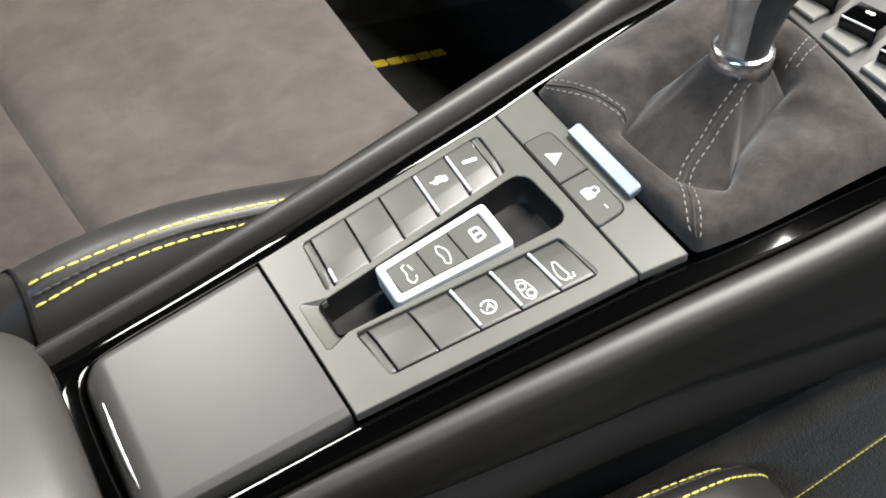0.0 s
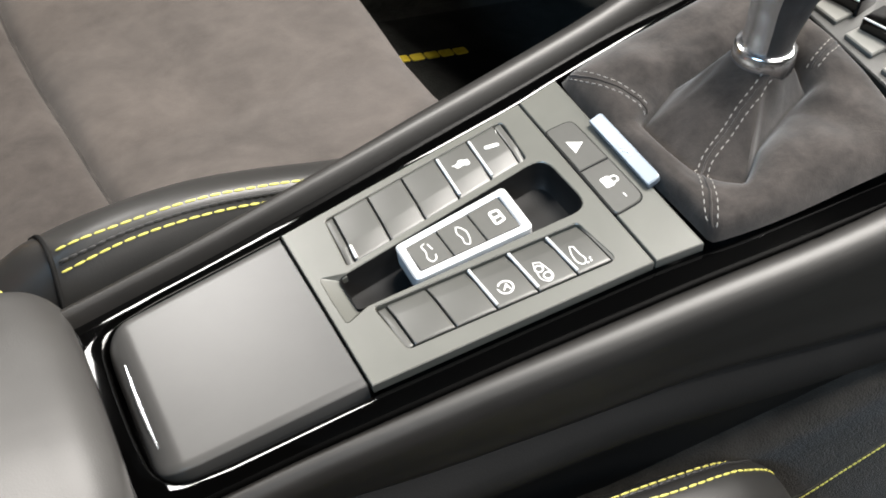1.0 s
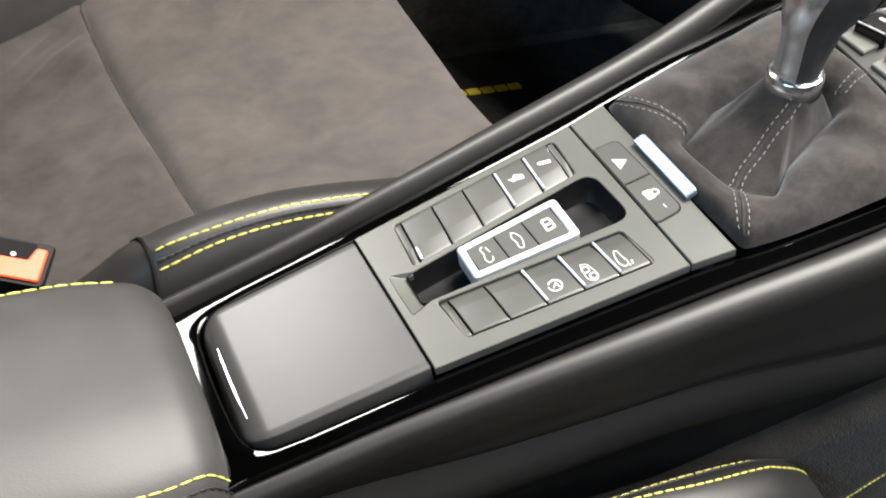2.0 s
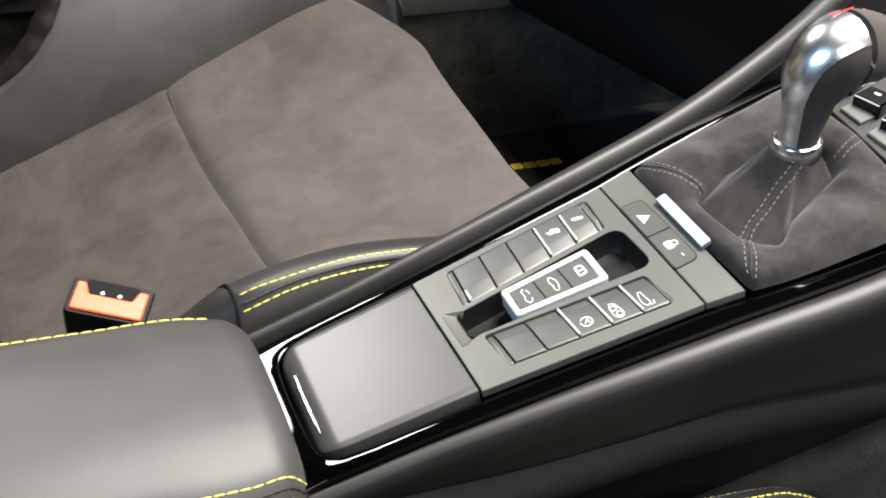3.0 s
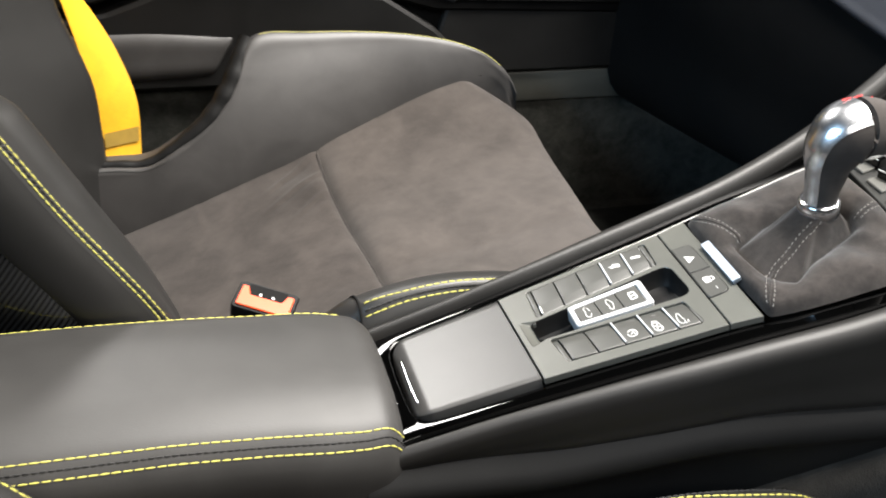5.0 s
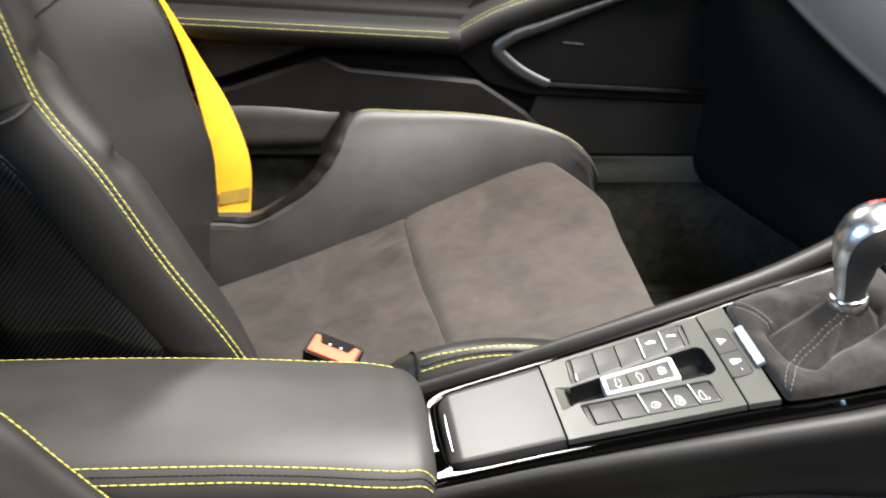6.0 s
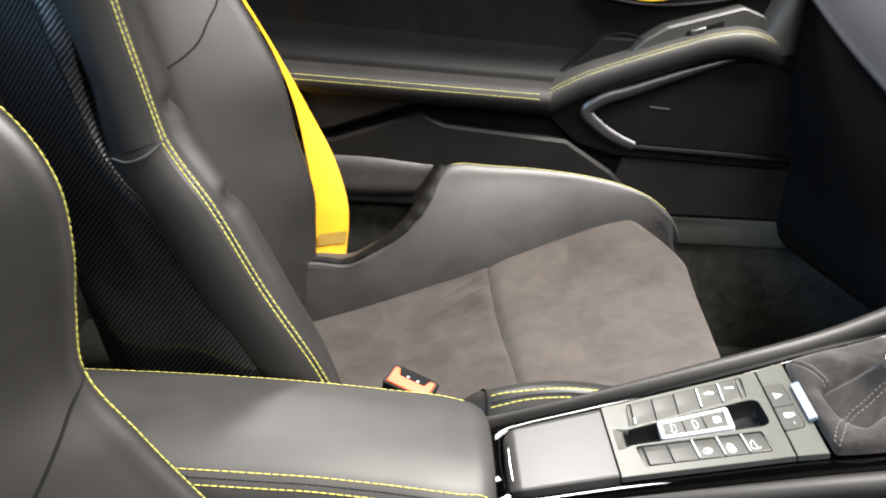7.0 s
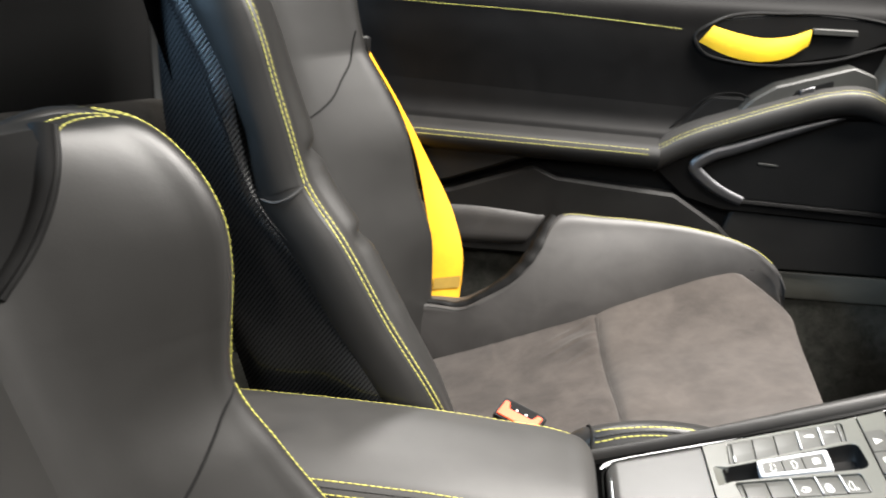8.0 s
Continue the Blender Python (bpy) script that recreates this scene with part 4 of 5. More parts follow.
# ---- seats ----
def seat(side, label, crest_x, wing, back_dz=0.0, back_dx=0.0, cush_dz=0.0, cush_dx=0.0, front=0.066):
    """A bucket seat; side 1 stands beyond the console, -1 is its mirror image on the other side."""
    st = thing("bucket_seat", label, "car seat", "seats")

    def C(p):
        return (p[0] + cush_dx, side * p[1], p[2] + cush_dz)

    def T(p):
        drop = 0 if side > 0 else 0.006 + 0.20 * max(0.0, 0.02 - p[0])
        return (p[0] + cush_dx, side * p[1], p[2] + cush_dz - drop)

    def B(p):
        return (p[0] + back_dx, side * p[1], p[2] + back_dz)

    def put(name, bm, mat, lab="", fn=C, **k):
        for v in bm.verts:
            v.co = fn(v.co)
        return part(name, bm, mat, st, lab, **k)

    def sew(name, path, mat, lab="", fn=C, over=None, up=(0.3, -0.3, 1), **k):
        return stitching(name, [fn(p) for p in path], mat, st, label=lab, on=over and skin(*over), up=up, **k)

    # cushion inserts
    ex = (-0.54, -0.38, -0.224, -0.12, -0.04, 0.0, 0.06)
    ey = (0.562, 0.553, 0.565, 0.590, 0.600, 0.603, 0.610)
    ez = (0.240, 0.306, 0.368, 0.405, 0.434, 0.443, 0.440)
    ex, ey, ez = spline(list(zip(ex, ey, ez)), 80).T
    cx = (-0.54, -0.38, -0.224, -0.10, 0.0, 0.06)
    cz = (0.238, 0.297, 0.347, 0.374, 0.396, 0.402)

    cx, cz = spline(list(zip(cx, cz)), 80).T

    def seam_x(y):
        return float(np.interp(y, (0.14, 0.28, 0.35, 0.467, 0.607), (-0.190, -0.202, -0.208, -0.217, -0.221)))

    def cushion_z(x, y):
        yo, zo, zc = np.interp(x, ex, ey), np.interp(x, ex, ez), np.interp(x, cx, cz)
        k = np.clip((y - 0.40) / (yo - 0.40), 0, 1.1)
        n = np.clip((0.27 - y) / 0.09, 0, 1)
        pillow = 0.006 * math.sin(math.pi * np.clip((y - 0.17) / (yo - 0.17), 0, 1))
        groove = -(0.010 - 0.008 * np.clip((y - 0.50) / 0.07, 0, 1)) * math.exp(-(abs(x - seam_x(y)) / 0.0060) ** 1.15) + 0.0015 * math.exp(-((x - seam_x(y) - 0.03) / 0.02) ** 2)
        wr = 0.0034 * math.sin(62 * y + 14 * x) * math.exp(-((x - seam_x(y) + 0.03) / 0.03) ** 2) * math.exp(-((y - 0.53) / 0.06) ** 2) + 0.0018 * math.sin(33 * y - 21 * x) * math.exp(-((x - seam_x(y)) / 0.05) ** 2)
        return zc + (zo - zc) * k**2 + 0.012 * n + pillow + groove + wr

    def pucker(x, y):
        """Short drawn folds in the suede where the cross seam meets the bolster."""
        dz = 0.0
        for xa, ya, xb, yb, h in ((-0.229, 0.558, -0.285, 0.517, 0.0022), (-0.228, 0.516, -0.288, 0.478, 0.0020), (-0.382, 0.546, -0.376, 0.490, 0.0016), (-0.226, 0.47, -0.262, 0.440, 0.0012)):
            dx, dy = xb - xa, yb - ya
            f = ((x - xa) * dx + (y - ya) * dy) / (dx * dx + dy * dy)
            d = ((x - xa) * dy - (y - ya) * dx) / math.hypot(dx, dy)
            if -0.3 < f < 1.3:
                dz += h * (math.exp(-((d / 0.0038) ** 2)) - 0.5 * math.exp(-(((d + 0.008) / 0.006) ** 2))) * max(0.0, math.sin(math.pi * (f + 0.3) / 1.6))
        return dz

    rows = []
    for u in np.linspace(0, 1, 100):
        row = []
        for v in np.r_[np.linspace(0, 0.6, 30), np.linspace(0.606, 1, 66)]:
            xa = -0.54 + 0.32 * (1 - (1 - u) ** 1.5)
            yo = np.interp(xa, ex, ey) + 0.004
            y = 0.14 + (yo - 0.14) * v
            x = -0.54 + (seam_x(y) - 0.0002 + 0.54) * (1 - (1 - u) ** 1.5)
            row.append((x, y, cushion_z(x, y) + pucker(x, y)))
        rows.append(row)
    # The shade near the backrest is put into this insert's darker suede.
    put("rear_cushion_insert", grid(rows), SUEDE_DARKER_COPY, "grey-brown suede insert, its shade put into a darker colour")
    rows = []
    for u in np.r_[np.linspace(0, 0.12, 16), np.linspace(0.135, 1, 60)]:
        row = []
        for v in np.linspace(0, 1, 60):
            xa = -0.2195 + 0.285 * u
            yo = np.interp(min(xa, 0.03), ex, ey) + 0.004
            y = 0.14 + (yo - 0.14) * v
            lim = front - 0.062 * np.clip((y - 0.50) / 0.105, 0, 1) ** 2 - 0.022 * np.clip((0.52 - y) / 0.30, 0, 1)
            s = u * 1.22
            x0 = seam_x(y) + 0.0002
            xs_ = x0 + (lim - x0) * min(s, 1)
            z = cushion_z(min(xs_, lim), y) - 0.10 * max(0, s - 0.90) ** 1.5 / 0.18**0.5
            x = xs_ - 0.03 * max(0, s - 1.0)
            row.append((x, y, z - 0.25 * max(0, s - 1.0)))
        rows.append(row)
    put("front_cushion_insert", grid(rows), SUEDE, "grey-brown suede seat insert")

    put("insert_seam", tube([(seam_x(y), y, cushion_z(seam_x(y), y) + 0.0004) for y in np.linspace(0.16, 0.558, 40)], 0.0018, 6), SUEDE_DARK, "dark cross seam")
    put("edge_seam", tube([(x, y + 0.0005, z + 0.0022) for x, y, z in zip(ex, ey, ez) if -0.53 < x < 0.02][::3], 0.0017, 6), DARK, "dark seam beside the bolster")

    # tall outer bolster with the belt notch
    bx = (-0.54, -0.476, -0.433, -0.400, -0.357, -0.317, -0.292, -0.22, -0.15, -0.08, -0.01, 0.04, 0.064, 0.074)
    bz = (0.335, 0.335, 0.333, 0.352, 0.382, 0.440, 0.504, 0.507, 0.505, 0.498, 0.482, 0.459, 0.437, 0.415)
    by = (0.612, 0.612, 0.612, 0.614, 0.617, 0.620, 0.622, 0.624, 0.625, 0.625, 0.624, 0.621, 0.617, 0.613)
    dense_b = spline(list(zip(bx, by, bz)), 90)
    for _ in range(3):
        dense_b[1:-1] = 0.25 * dense_b[:-2] + 0.5 * dense_b[1:-1] + 0.25 * dense_b[2:]
    rows, crest_line = [], []
    for x, yc, zc in dense_b:
        yi, zi = np.interp(x, ex, ey) - 0.002, np.interp(x, ex, ez) - 0.004
        q = np.clip((x - 0.01) / 0.06, 0, 1)
        q = q * q * (3 - 2 * q)
        yi, zi = yi + (yc - 0.012 - yi) * q, zi + (zc - 0.03 - zi) * q
        # the face keeps its slope where the belt notch cuts it off
        full = max(zc, float(np.interp(x, (-0.54, -0.29), (0.455, 0.512)))) - zi
        at = lambda f: yi + (yc - yi) * (0.14 * f + 0.86 * f**2.0)
        f1 = (zc - zi) / full
        lift = 0.45 * (yc - at(f1))
        f1, zc = min(1.0, f1 + lift / full), zc + lift
        yk = at(f1)
        crest_line.append((x, yk, zc))
        rows.append([(x, yi, zi - 0.03), (x, yi, zi)] + [(x, at(f1 * f), zi + full * f1 * f) for f in (0.3, 0.62, 0.88)] + [(x, at(f1 * 0.97), zc - 0.0035), (x, yk + 0.003, zc), (x, yk + 0.010, zc - 0.001), (x, yc + 0.022, zc - 0.012), (x, yc + 0.034, zi + 0.3 * (zc - zi)), (x, yc + 0.036, 0.26)])
    x, zc, yc = 0.080, 0.385, 0.613
    rows.append([(x, yc - 0.006, 0.33), (x, yc - 0.004, 0.345), (x, yc - 0.002, 0.36), (x, yc - 0.001, 0.372), (x, yc - 0.001, 0.380), (x, yc, 0.385), (x, yc + 0.002, 0.385), (x, yc + 0.008, 0.384), (x, yc + 0.015, 0.38), (x, yc + 0.026, 0.34), (x, yc + 0.03, 0.26)])
    face = np.array(rows)
    for _ in range(8):
        face[1:-1, 2:5] = 0.25 * face[:-2, 2:5] + 0.5 * face[1:-1, 2:5] + 0.25 * face[2:, 2:5]
    rows = face
    # Same hide as the backrest; the lighter colour holds the bolster's sheen.
    outer_b = put("outer_bolster", loft(rows, 130, 44), LEATHER_LIT, "black leather thigh bolster")
    crest = [(x, y + 0.003, z + 0.001) for x, y, z in crest_line if -0.29 < x < 0.066][::3]
    sew("stitching", crest, YELLOW, "yellow contrast stitching", length=0.0042, pitch=0.0054, radius=0.0007, over=[outer_b], up=(0, 0, 1))
    notch = [(x, y + 0.0145, z - 0.0015) for x, y, z in crest_line if x < -0.292][::4]
    put("notch_edge", tube(notch, [w * (1 + 0.035 * math.sin(1.3 * k) + 0.03 * math.sin(4.7 * k + 1)) for k, w in enumerate(np.interp(np.linspace(0, 1, 48), (0, 0.35, 0.6, 0.8, 1), (0.006, 0.008, 0.0135, 0.0155, 0.012)))], 12, n=120), PLASTIC, "black gathered leather edge of the belt notch")
    put("notch_piping", tube([(x + 0.003, y - 0.0135, z - 0.002) for x, y, z in notch], 0.0022, 8, n=50), LEATHER)

    # low bolster beside the console
    px = (-0.252, -0.215, -0.17, -0.13, -0.09, -0.04, 0.02, 0.07)
    shift_y = lambda x: (0.012 if side > 0 else 0.002) * np.clip((x + 0.20) / 0.2, 0, 1) ** 2
    pz = (0.424, 0.436, 0.441, 0.438, 0.430, 0.414, 0.388, 0.352)
    rows = [[(-0.372, 0.130, 0.26), (-0.372, 0.134, 0.285), (-0.372, 0.140, 0.305), (-0.372, 0.146, 0.314), (-0.372, 0.158, 0.316), (-0.372, 0.168, 0.306), (-0.372, 0.182, 0.26)],
            [(-0.330, 0.108, 0.28), (-0.330, 0.116, 0.320), (-0.329, 0.126, 0.348), (-0.328, 0.135, 0.360), (-0.328, 0.152, 0.363), (-0.329, 0.166, 0.352), (-0.330, 0.184, 0.29)],
            [(-0.290, 0.090, 0.29), (-0.288, 0.101, 0.352), (-0.284, 0.114, 0.387), (-0.282, 0.124, 0.398), (-0.283, 0.1440, 0.400), (-0.285, 0.158, 0.388), (-0.286, 0.174, 0.31)],
            [(-0.266, 0.082, 0.30), (-0.263, 0.095, 0.370), (-0.259, 0.1115, 0.408), (-0.258, 0.1205, 0.4180), (-0.260, 0.1400, 0.4185), (-0.263, 0.154, 0.406), (-0.266, 0.169, 0.32)]]
    slim = lambda x: 0.0075 * float(np.interp(x, (-0.255, -0.22, -0.10, -0.04), (0.6, 1, 1, 0)))
    for x, z in zip(px, pz):
        d, k = shift_y(x), slim(x)
        rows.append([(x, 0.080 + d, 0.30), (x, 0.094 + d, z - 0.048), (x, 0.1125 + d, z - 0.010), (x, 0.1215 + d - 0.3 * k, z - 0.3 * k), (x, 0.143 + d - k, z - 0.0010 - 0.3 * k), (x, 0.157 + d - k, z - 0.012), (x, 0.168 + d, z - 0.085)])
    rows.append([(0.085, 0.10, 0.29), (0.086, 0.11, 0.305), (0.087, 0.125, 0.318), (0.087, 0.135, 0.322), (0.087, 0.155, 0.322), (0.086, 0.175, 0.312), (0.085, 0.20, 0.29)])
    pad = put("inner_bolster", loft(rows, 70, 30), LEATHER, "black leather inner thigh bolster", T)
    d = shift_y
    sew("stitching", [(x, 0.1262 + d(x) - 0.85 * slim(x), z + 0.0012 - 0.3 * slim(x)) for x, z in zip(px, pz)], YELLOW, "yellow contrast stitching", T, length=0.0056, pitch=0.0074, radius=0.0009, over=[pad])
    sew("stitching", [(x, 0.1130 + d(x), z - 0.0085) for x, z in zip(px, pz)], YELLOW, "yellow contrast stitching", T, length=0.0056, pitch=0.0074, radius=0.0009, over=[pad])
    sew("seam_thread", [(x, 0.1185 + d(x) - 0.4 * slim(x), z - 0.0035 - 0.15 * slim(x)) for x, z in zip(px, pz)], BLACKTHREAD, "black seam thread", T, length=0.0048, pitch=0.0054, radius=0.0014, over=[pad])
    put("end_seam", tube([(-0.2560, 0.0835, 0.335), (-0.2555, 0.0935, 0.376), (-0.2550, 0.1110, 0.4115), (-0.2550, 0.1205, 0.4215), (-0.2565, 0.1370, 0.4222), (-0.2600, 0.1535, 0.408)], 0.0013, 8, n=30), DARK, "dark seam across the bolster's end", T)
    put("seat_base", box(-0.50, 0.0, 0.13, 0.60, 0.16, 0.245, 0.02), DARK, "black seat base on its rails")

    # backrest: crest line on both sides, centre set back
    zs = (0.30, 0.40, 0.454, 0.553, 0.636, 0.697, 0.755)
    nx = crest_x
    ny = (0.108, 0.102, 0.100, 0.102, 0.106, 0.110, 0.110)
    fx_ = (-0.486, -0.486, -0.488, -0.516, -0.536, -0.566, -0.600)
    wx, wz = wing
    wy = (0.110, 0.110, 0.110, 0.112, 0.118, 0.130)

    def deep(z):
        return float(np.interp(z, (0.26, 0.40, 0.60, 0.765, 0.92), (-0.530, -0.570, -0.640, -0.695, -0.745)))

    def scallop(z):
        return 0.008 * math.exp(-((z - 0.632) / 0.008) ** 2) + 0.008 * math.exp(-((z - 0.722) / 0.008) ** 2)

    def inner_face(xc, yc, z, s=1):
        """From the crest inward to the centre panel."""
        m = lambda y: y if s > 0 else 0.72 - y
        xd, sc = deep(z), scallop(z)
        if side < 0 or s < 0:
            f = xd - xc
            return [(xc - 0.009, m(yc - 0.004), z), (xc - 0.001, m(yc + 0.002), z), (xc, m(yc + 0.010), z), (xc + 0.14 * f, m(yc + 0.030), z), (xc + 0.36 * f, m(yc + 0.058), z), (xc + 0.62 * f, m(yc + 0.090), z), (xc + 0.84 * f, m(yc + 0.118), z), (xc + 0.96 * f, m(yc + 0.140), z), (xd, m(yc + 0.160), z)]
        full = float(np.interp(z, (0.30, 0.40, 0.46, 0.55, 0.69, 0.735, 0.80, 0.90), (-0.016, -0.010, -0.001, 0.010, 0.012, 0.009, 0.006, 0.002)))
        return [(xc - 0.009, m(yc - 0.004), z), (xc - 0.001, m(yc + 0.002), z), (xc + 0.0005, m(yc + 0.013), z), (xc + 0.55 * full - 0.4 * sc, m(yc + 0.024), z), (xc + full - sc, m(yc + 0.038), z), (xc + 0.86 * full - 1.1 * sc, m(yc + 0.050), z), (xc + 0.3 * (xd - xc), m(yc + 0.060), z), (xd + 0.012, m(yc + 0.078), z), (xd, m(yc + 0.140), z)]

    def outer_face(xc, yc, z, s=1, w=0.056):
        m = lambda y: y if s > 0 else 0.72 - y
        return [(xc - 0.0085, m(yc - 0.0036), z), (xc - 0.017, m(yc - 0.0085), z - 0.002), (xc - 0.032, m(yc - 0.012), z - 0.008), (xc - w, m(yc - 0.007), z - 0.014), (xc - w - 0.008, m(yc + 0.004), z - 0.016)]

    def dense(xs_, ys_, zs_, n):
        return spline(list(zip(xs_, ys_, zs_)), n)

    inner_parts = []
    for s, cxs, cys in ((1, nx, ny), (-1, fx_, [0.118] * 7)):
        m = (lambda y: y) if s > 0 else (lambda y: 0.72 - y)
        step = cxs[-1] - wx[0]
        wxs = [x + step * max(0, 1 - (z - wz[0]) / 0.12) for x, z in zip(wx, wz)]
        low, top = dense(cxs, cys, zs, 90), dense(wxs, wy if s > 0 else [0.118] * len(wx), wz, 60)
        a = put("side_bolster", grid([spline(inner_face(x, y, z, s), 34) for x, y, z in [*low, *top[2:]]]), LEATHER, "black leather backrest bolster and shoulder wing", B)
        b = put("bolster_flank", grid([spline(outer_face(x, y, z, s), 16) for x, y, z in low if z < (0.702 if side > 0 else 0.76)]), LEATHER, "", B)
        d_ = put("wing_flank", grid([spline(outer_face(x, y - 0.0012, z, s, np.interp(z, (0.69, 0.76, 0.82, 0.88), (0.050, 0.040, 0.044, 0.052))), 16) for x, y, z in ([*[p for p in low if p[2] > 0.691], *top[2:]] if side > 0 else top)]), LEATHER, "", B)
        inner_parts.append(a)
        lower = [(x, m(y + 0.003), z) for x, y, z in zip(cxs, cys, zs)][1:6]
        upper = [(x, m(y + 0.003), z) for x, y, z in [(cxs[5], cys[5], zs[5])] + list(zip(wx, wy, wz))]
        for shift in (-0.0105, -0.0005) if s > 0 else ():
            sew("stitching", [(x, m(m(y) + shift), z) for x, y, z in lower], YELLOW, "yellow contrast stitching", B, [a, b], (0.8, -0.3, 0.5), length=0.0050, pitch=0.0066, radius=0.0008)
        if s > 0:
            sew("seam_thread", [(x, m(m(y) - 0.0055), z) for x, y, z in lower], BLACKTHREAD, "black seam thread", B, [a, b], (0.8, -0.3, 0.5), length=0.004, pitch=0.0052, radius=0.0009)
        for shift in (-0.0095, -0.0005):
            sew("stitching", [(x, m(m(y) + shift), z) for x, y, z in upper], YELLOW, "yellow contrast stitching", B, [a, d_], (0.8, -0.3, 0.5), length=0.0046, pitch=0.0062, radius=0.0008)
        if side > 0:
            put("wing_piping", tube([(-0.578, m(0.106), 0.6935), (-0.592, m(0.0945), 0.6835), (-0.607, m(0.0925), 0.6785), (-0.620, m(0.0955), 0.6805)], 0.0014, 8, n=20), LEATHER_SOFT, "", B)
    rows = [[(deep(z) - 0.004, 0.24, z), (deep(z) + 0.002, 0.28, z), (deep(z) + 0.004, 0.36, z), (deep(z) + 0.002, 0.44, z), (deep(z) - 0.004, 0.48, z)] for z in np.linspace(0.25, 0.925, 12)]
    inner_parts.append(put("backrest_insert", loft(rows, 60, 24), LEATHER, "black leather backrest centre", B))
    put("shell_liner", loft([[(deep(z) - 0.012, y, z) for y in (0.12, 0.36, 0.60)] for z in (0.24, 0.5, 0.8, 0.9)], 12, 6), DARK, "", B)
    inner_skin = skin(*inner_parts)
    if side > 0:
        half = [(0.580, 0.785), (0.575, 0.774), (0.5623, 0.748), (0.5347, 0.722), (0.5073, 0.6945), (0.4838, 0.681), (0.46, 0.674), (0.42, 0.668), (0.36, 0.665)]
    else:
        half = [(0.6035, 0.6946), (0.5868, 0.6824), (0.5727, 0.6688), (0.5512, 0.6495), (0.5308, 0.6303), (0.50, 0.608), (0.46, 0.588), (0.36, 0.575)]
    path = [B((-0.62, y, z)) for y, z in half] + [B((-0.62, 0.72 - y, z)) for y, z in half[-2:(2 if side > 0 else None):-1]]
    path = cast_on(spline(path, 120), inner_skin, (-1, 0, 0), 0.0002)
    part("shoulder_seam", tube(path, 0.0015, 8), DARK, st, "dark shoulder seam")

    if side < 0:
        # Black sheet laid on the skin paints the shade inside a harness opening.
        rows = []
        for x, y, z in spline([(-0.6956, 0.1850, 0.926), (-0.6887, 0.2010, 0.9006), (-0.6909, 0.2125, 0.8753), (-0.6974, 0.2266, 0.8507), (-0.7042, 0.2403, 0.8346), (-0.712, 0.253, 0.82)], 14):
            row = []
            for k in np.linspace(0, 0.10, 8):
                q = Vector(B((-0.50, y + k, z)))
                hit = inner_skin.ray_cast(q, Vector((-1, 0, 0)))[0]
                row.append((hit.x + 0.003, q.y, q.z) if hit else (x + back_dx - 0.01, q.y, q.z))
            rows.append(row)
        part("opening_shade_sheet", grid(rows), DARK, st, "black sheet on the shoulder, a harness opening's shade put into colour")
        # Black tube paints the shadow in the crease along the shoulder's edge.
        put("edge_shade_tube", tube([(-0.6956, 0.1808, 0.928), (-0.6887, 0.1977, 0.9006), (-0.6909, 0.2095, 0.8753), (-0.6974, 0.2236, 0.8507), (-0.7042, 0.2373, 0.8346), (-0.712, 0.25, 0.82)], 0.0085, 10, n=40, flat=0.6), DARK, "black tube that paints the shaded crease at the shoulder's edge", B)
        put("edge_fold", tube([(-0.6885, 0.1750, 0.926), (-0.6815, 0.1915, 0.9000), (-0.6835, 0.2030, 0.8755), (-0.6900, 0.2165, 0.8510), (-0.6965, 0.2300, 0.8350), (-0.704, 0.243, 0.82)], 0.0036, 10, n=40), PLASTIC, "black leather fold", B)
        put("wing_top", tube([(-0.660, 0.128, 0.906), (-0.676, 0.132, 0.9190), (-0.698, 0.147, 0.9235), (-0.711, 0.170, 0.9225), (-0.718, 0.205, 0.918), (-0.722, 0.25, 0.910)], [0.006, 0.009, 0.0105, 0.0105, 0.010, 0.009], 14, n=40), LEATHER, "black leather top edge of the shoulder wing", B)
        for k in (0.0, 0.006):
            d = 0.010 if k == 0 else 0.0
            sew("stitching", [(-0.6600 - k, 0.1335, 0.924 - 0.5 * d), (-0.6700 - k, 0.1385, 0.9260 - 0.8 * d), (-0.679 - k, 0.1477, 0.927 - d), (-0.6892 - k, 0.1705, 0.926 - d), (-0.6920 - k, 0.1790, 0.925 - d)], YELLOW, "yellow contrast stitching", B, inner_parts, (0.5, -0.3, 1), length=0.0046, pitch=0.0062, radius=0.0008)

    # woven carbon shell round the back
    sz = (0.20, 0.35, 0.48, 0.60, 0.694, 0.76, 0.82, 0.87, 0.91)
    sf = (-0.43, -0.43, -0.475, -0.548, -0.628, -0.645, -0.655, -0.675, -0.70)
    sr = (-0.62, -0.64, -0.67, -0.708, -0.735, -0.742, -0.745, -0.745, -0.742)
    rows = []
    for z, f, r in zip(sz, sf, sr):
        y0 = (0.108 if z > 0.55 else 0.100) + 0.14 * max(0, z - 0.79)
        half = [(f, y0, z - 0.012), (f - 0.012, y0 - 0.006, z - 0.008), (f + 0.5 * (r - f), y0 + 0.004, z), (r + 0.012, y0 + 0.022, z), (r, y0 + 0.055, z), (r - 0.012, 0.25, z)]
        rows.append(half + [(r - 0.015, 0.36, z)] + [(min(x, max(r, -0.57 - 0.1 * max(0, z - 0.6)) if k > 2 else x), 0.72 - y, q) for k, (x, y, q) in enumerate(half[::-1])])
    put("carbon_shell", loft(rows, 60, 60), CARBON, "dark woven carbon-fibre seat shell", B)
    rim = []
    for z, f in spline(list(zip(sz[3:], sf[3:])), 40):
        w = 0.004 + 0.030 * np.clip((z - 0.70) / 0.15, 0, 1)
        y = 0.14 * max(0, z - 0.79)
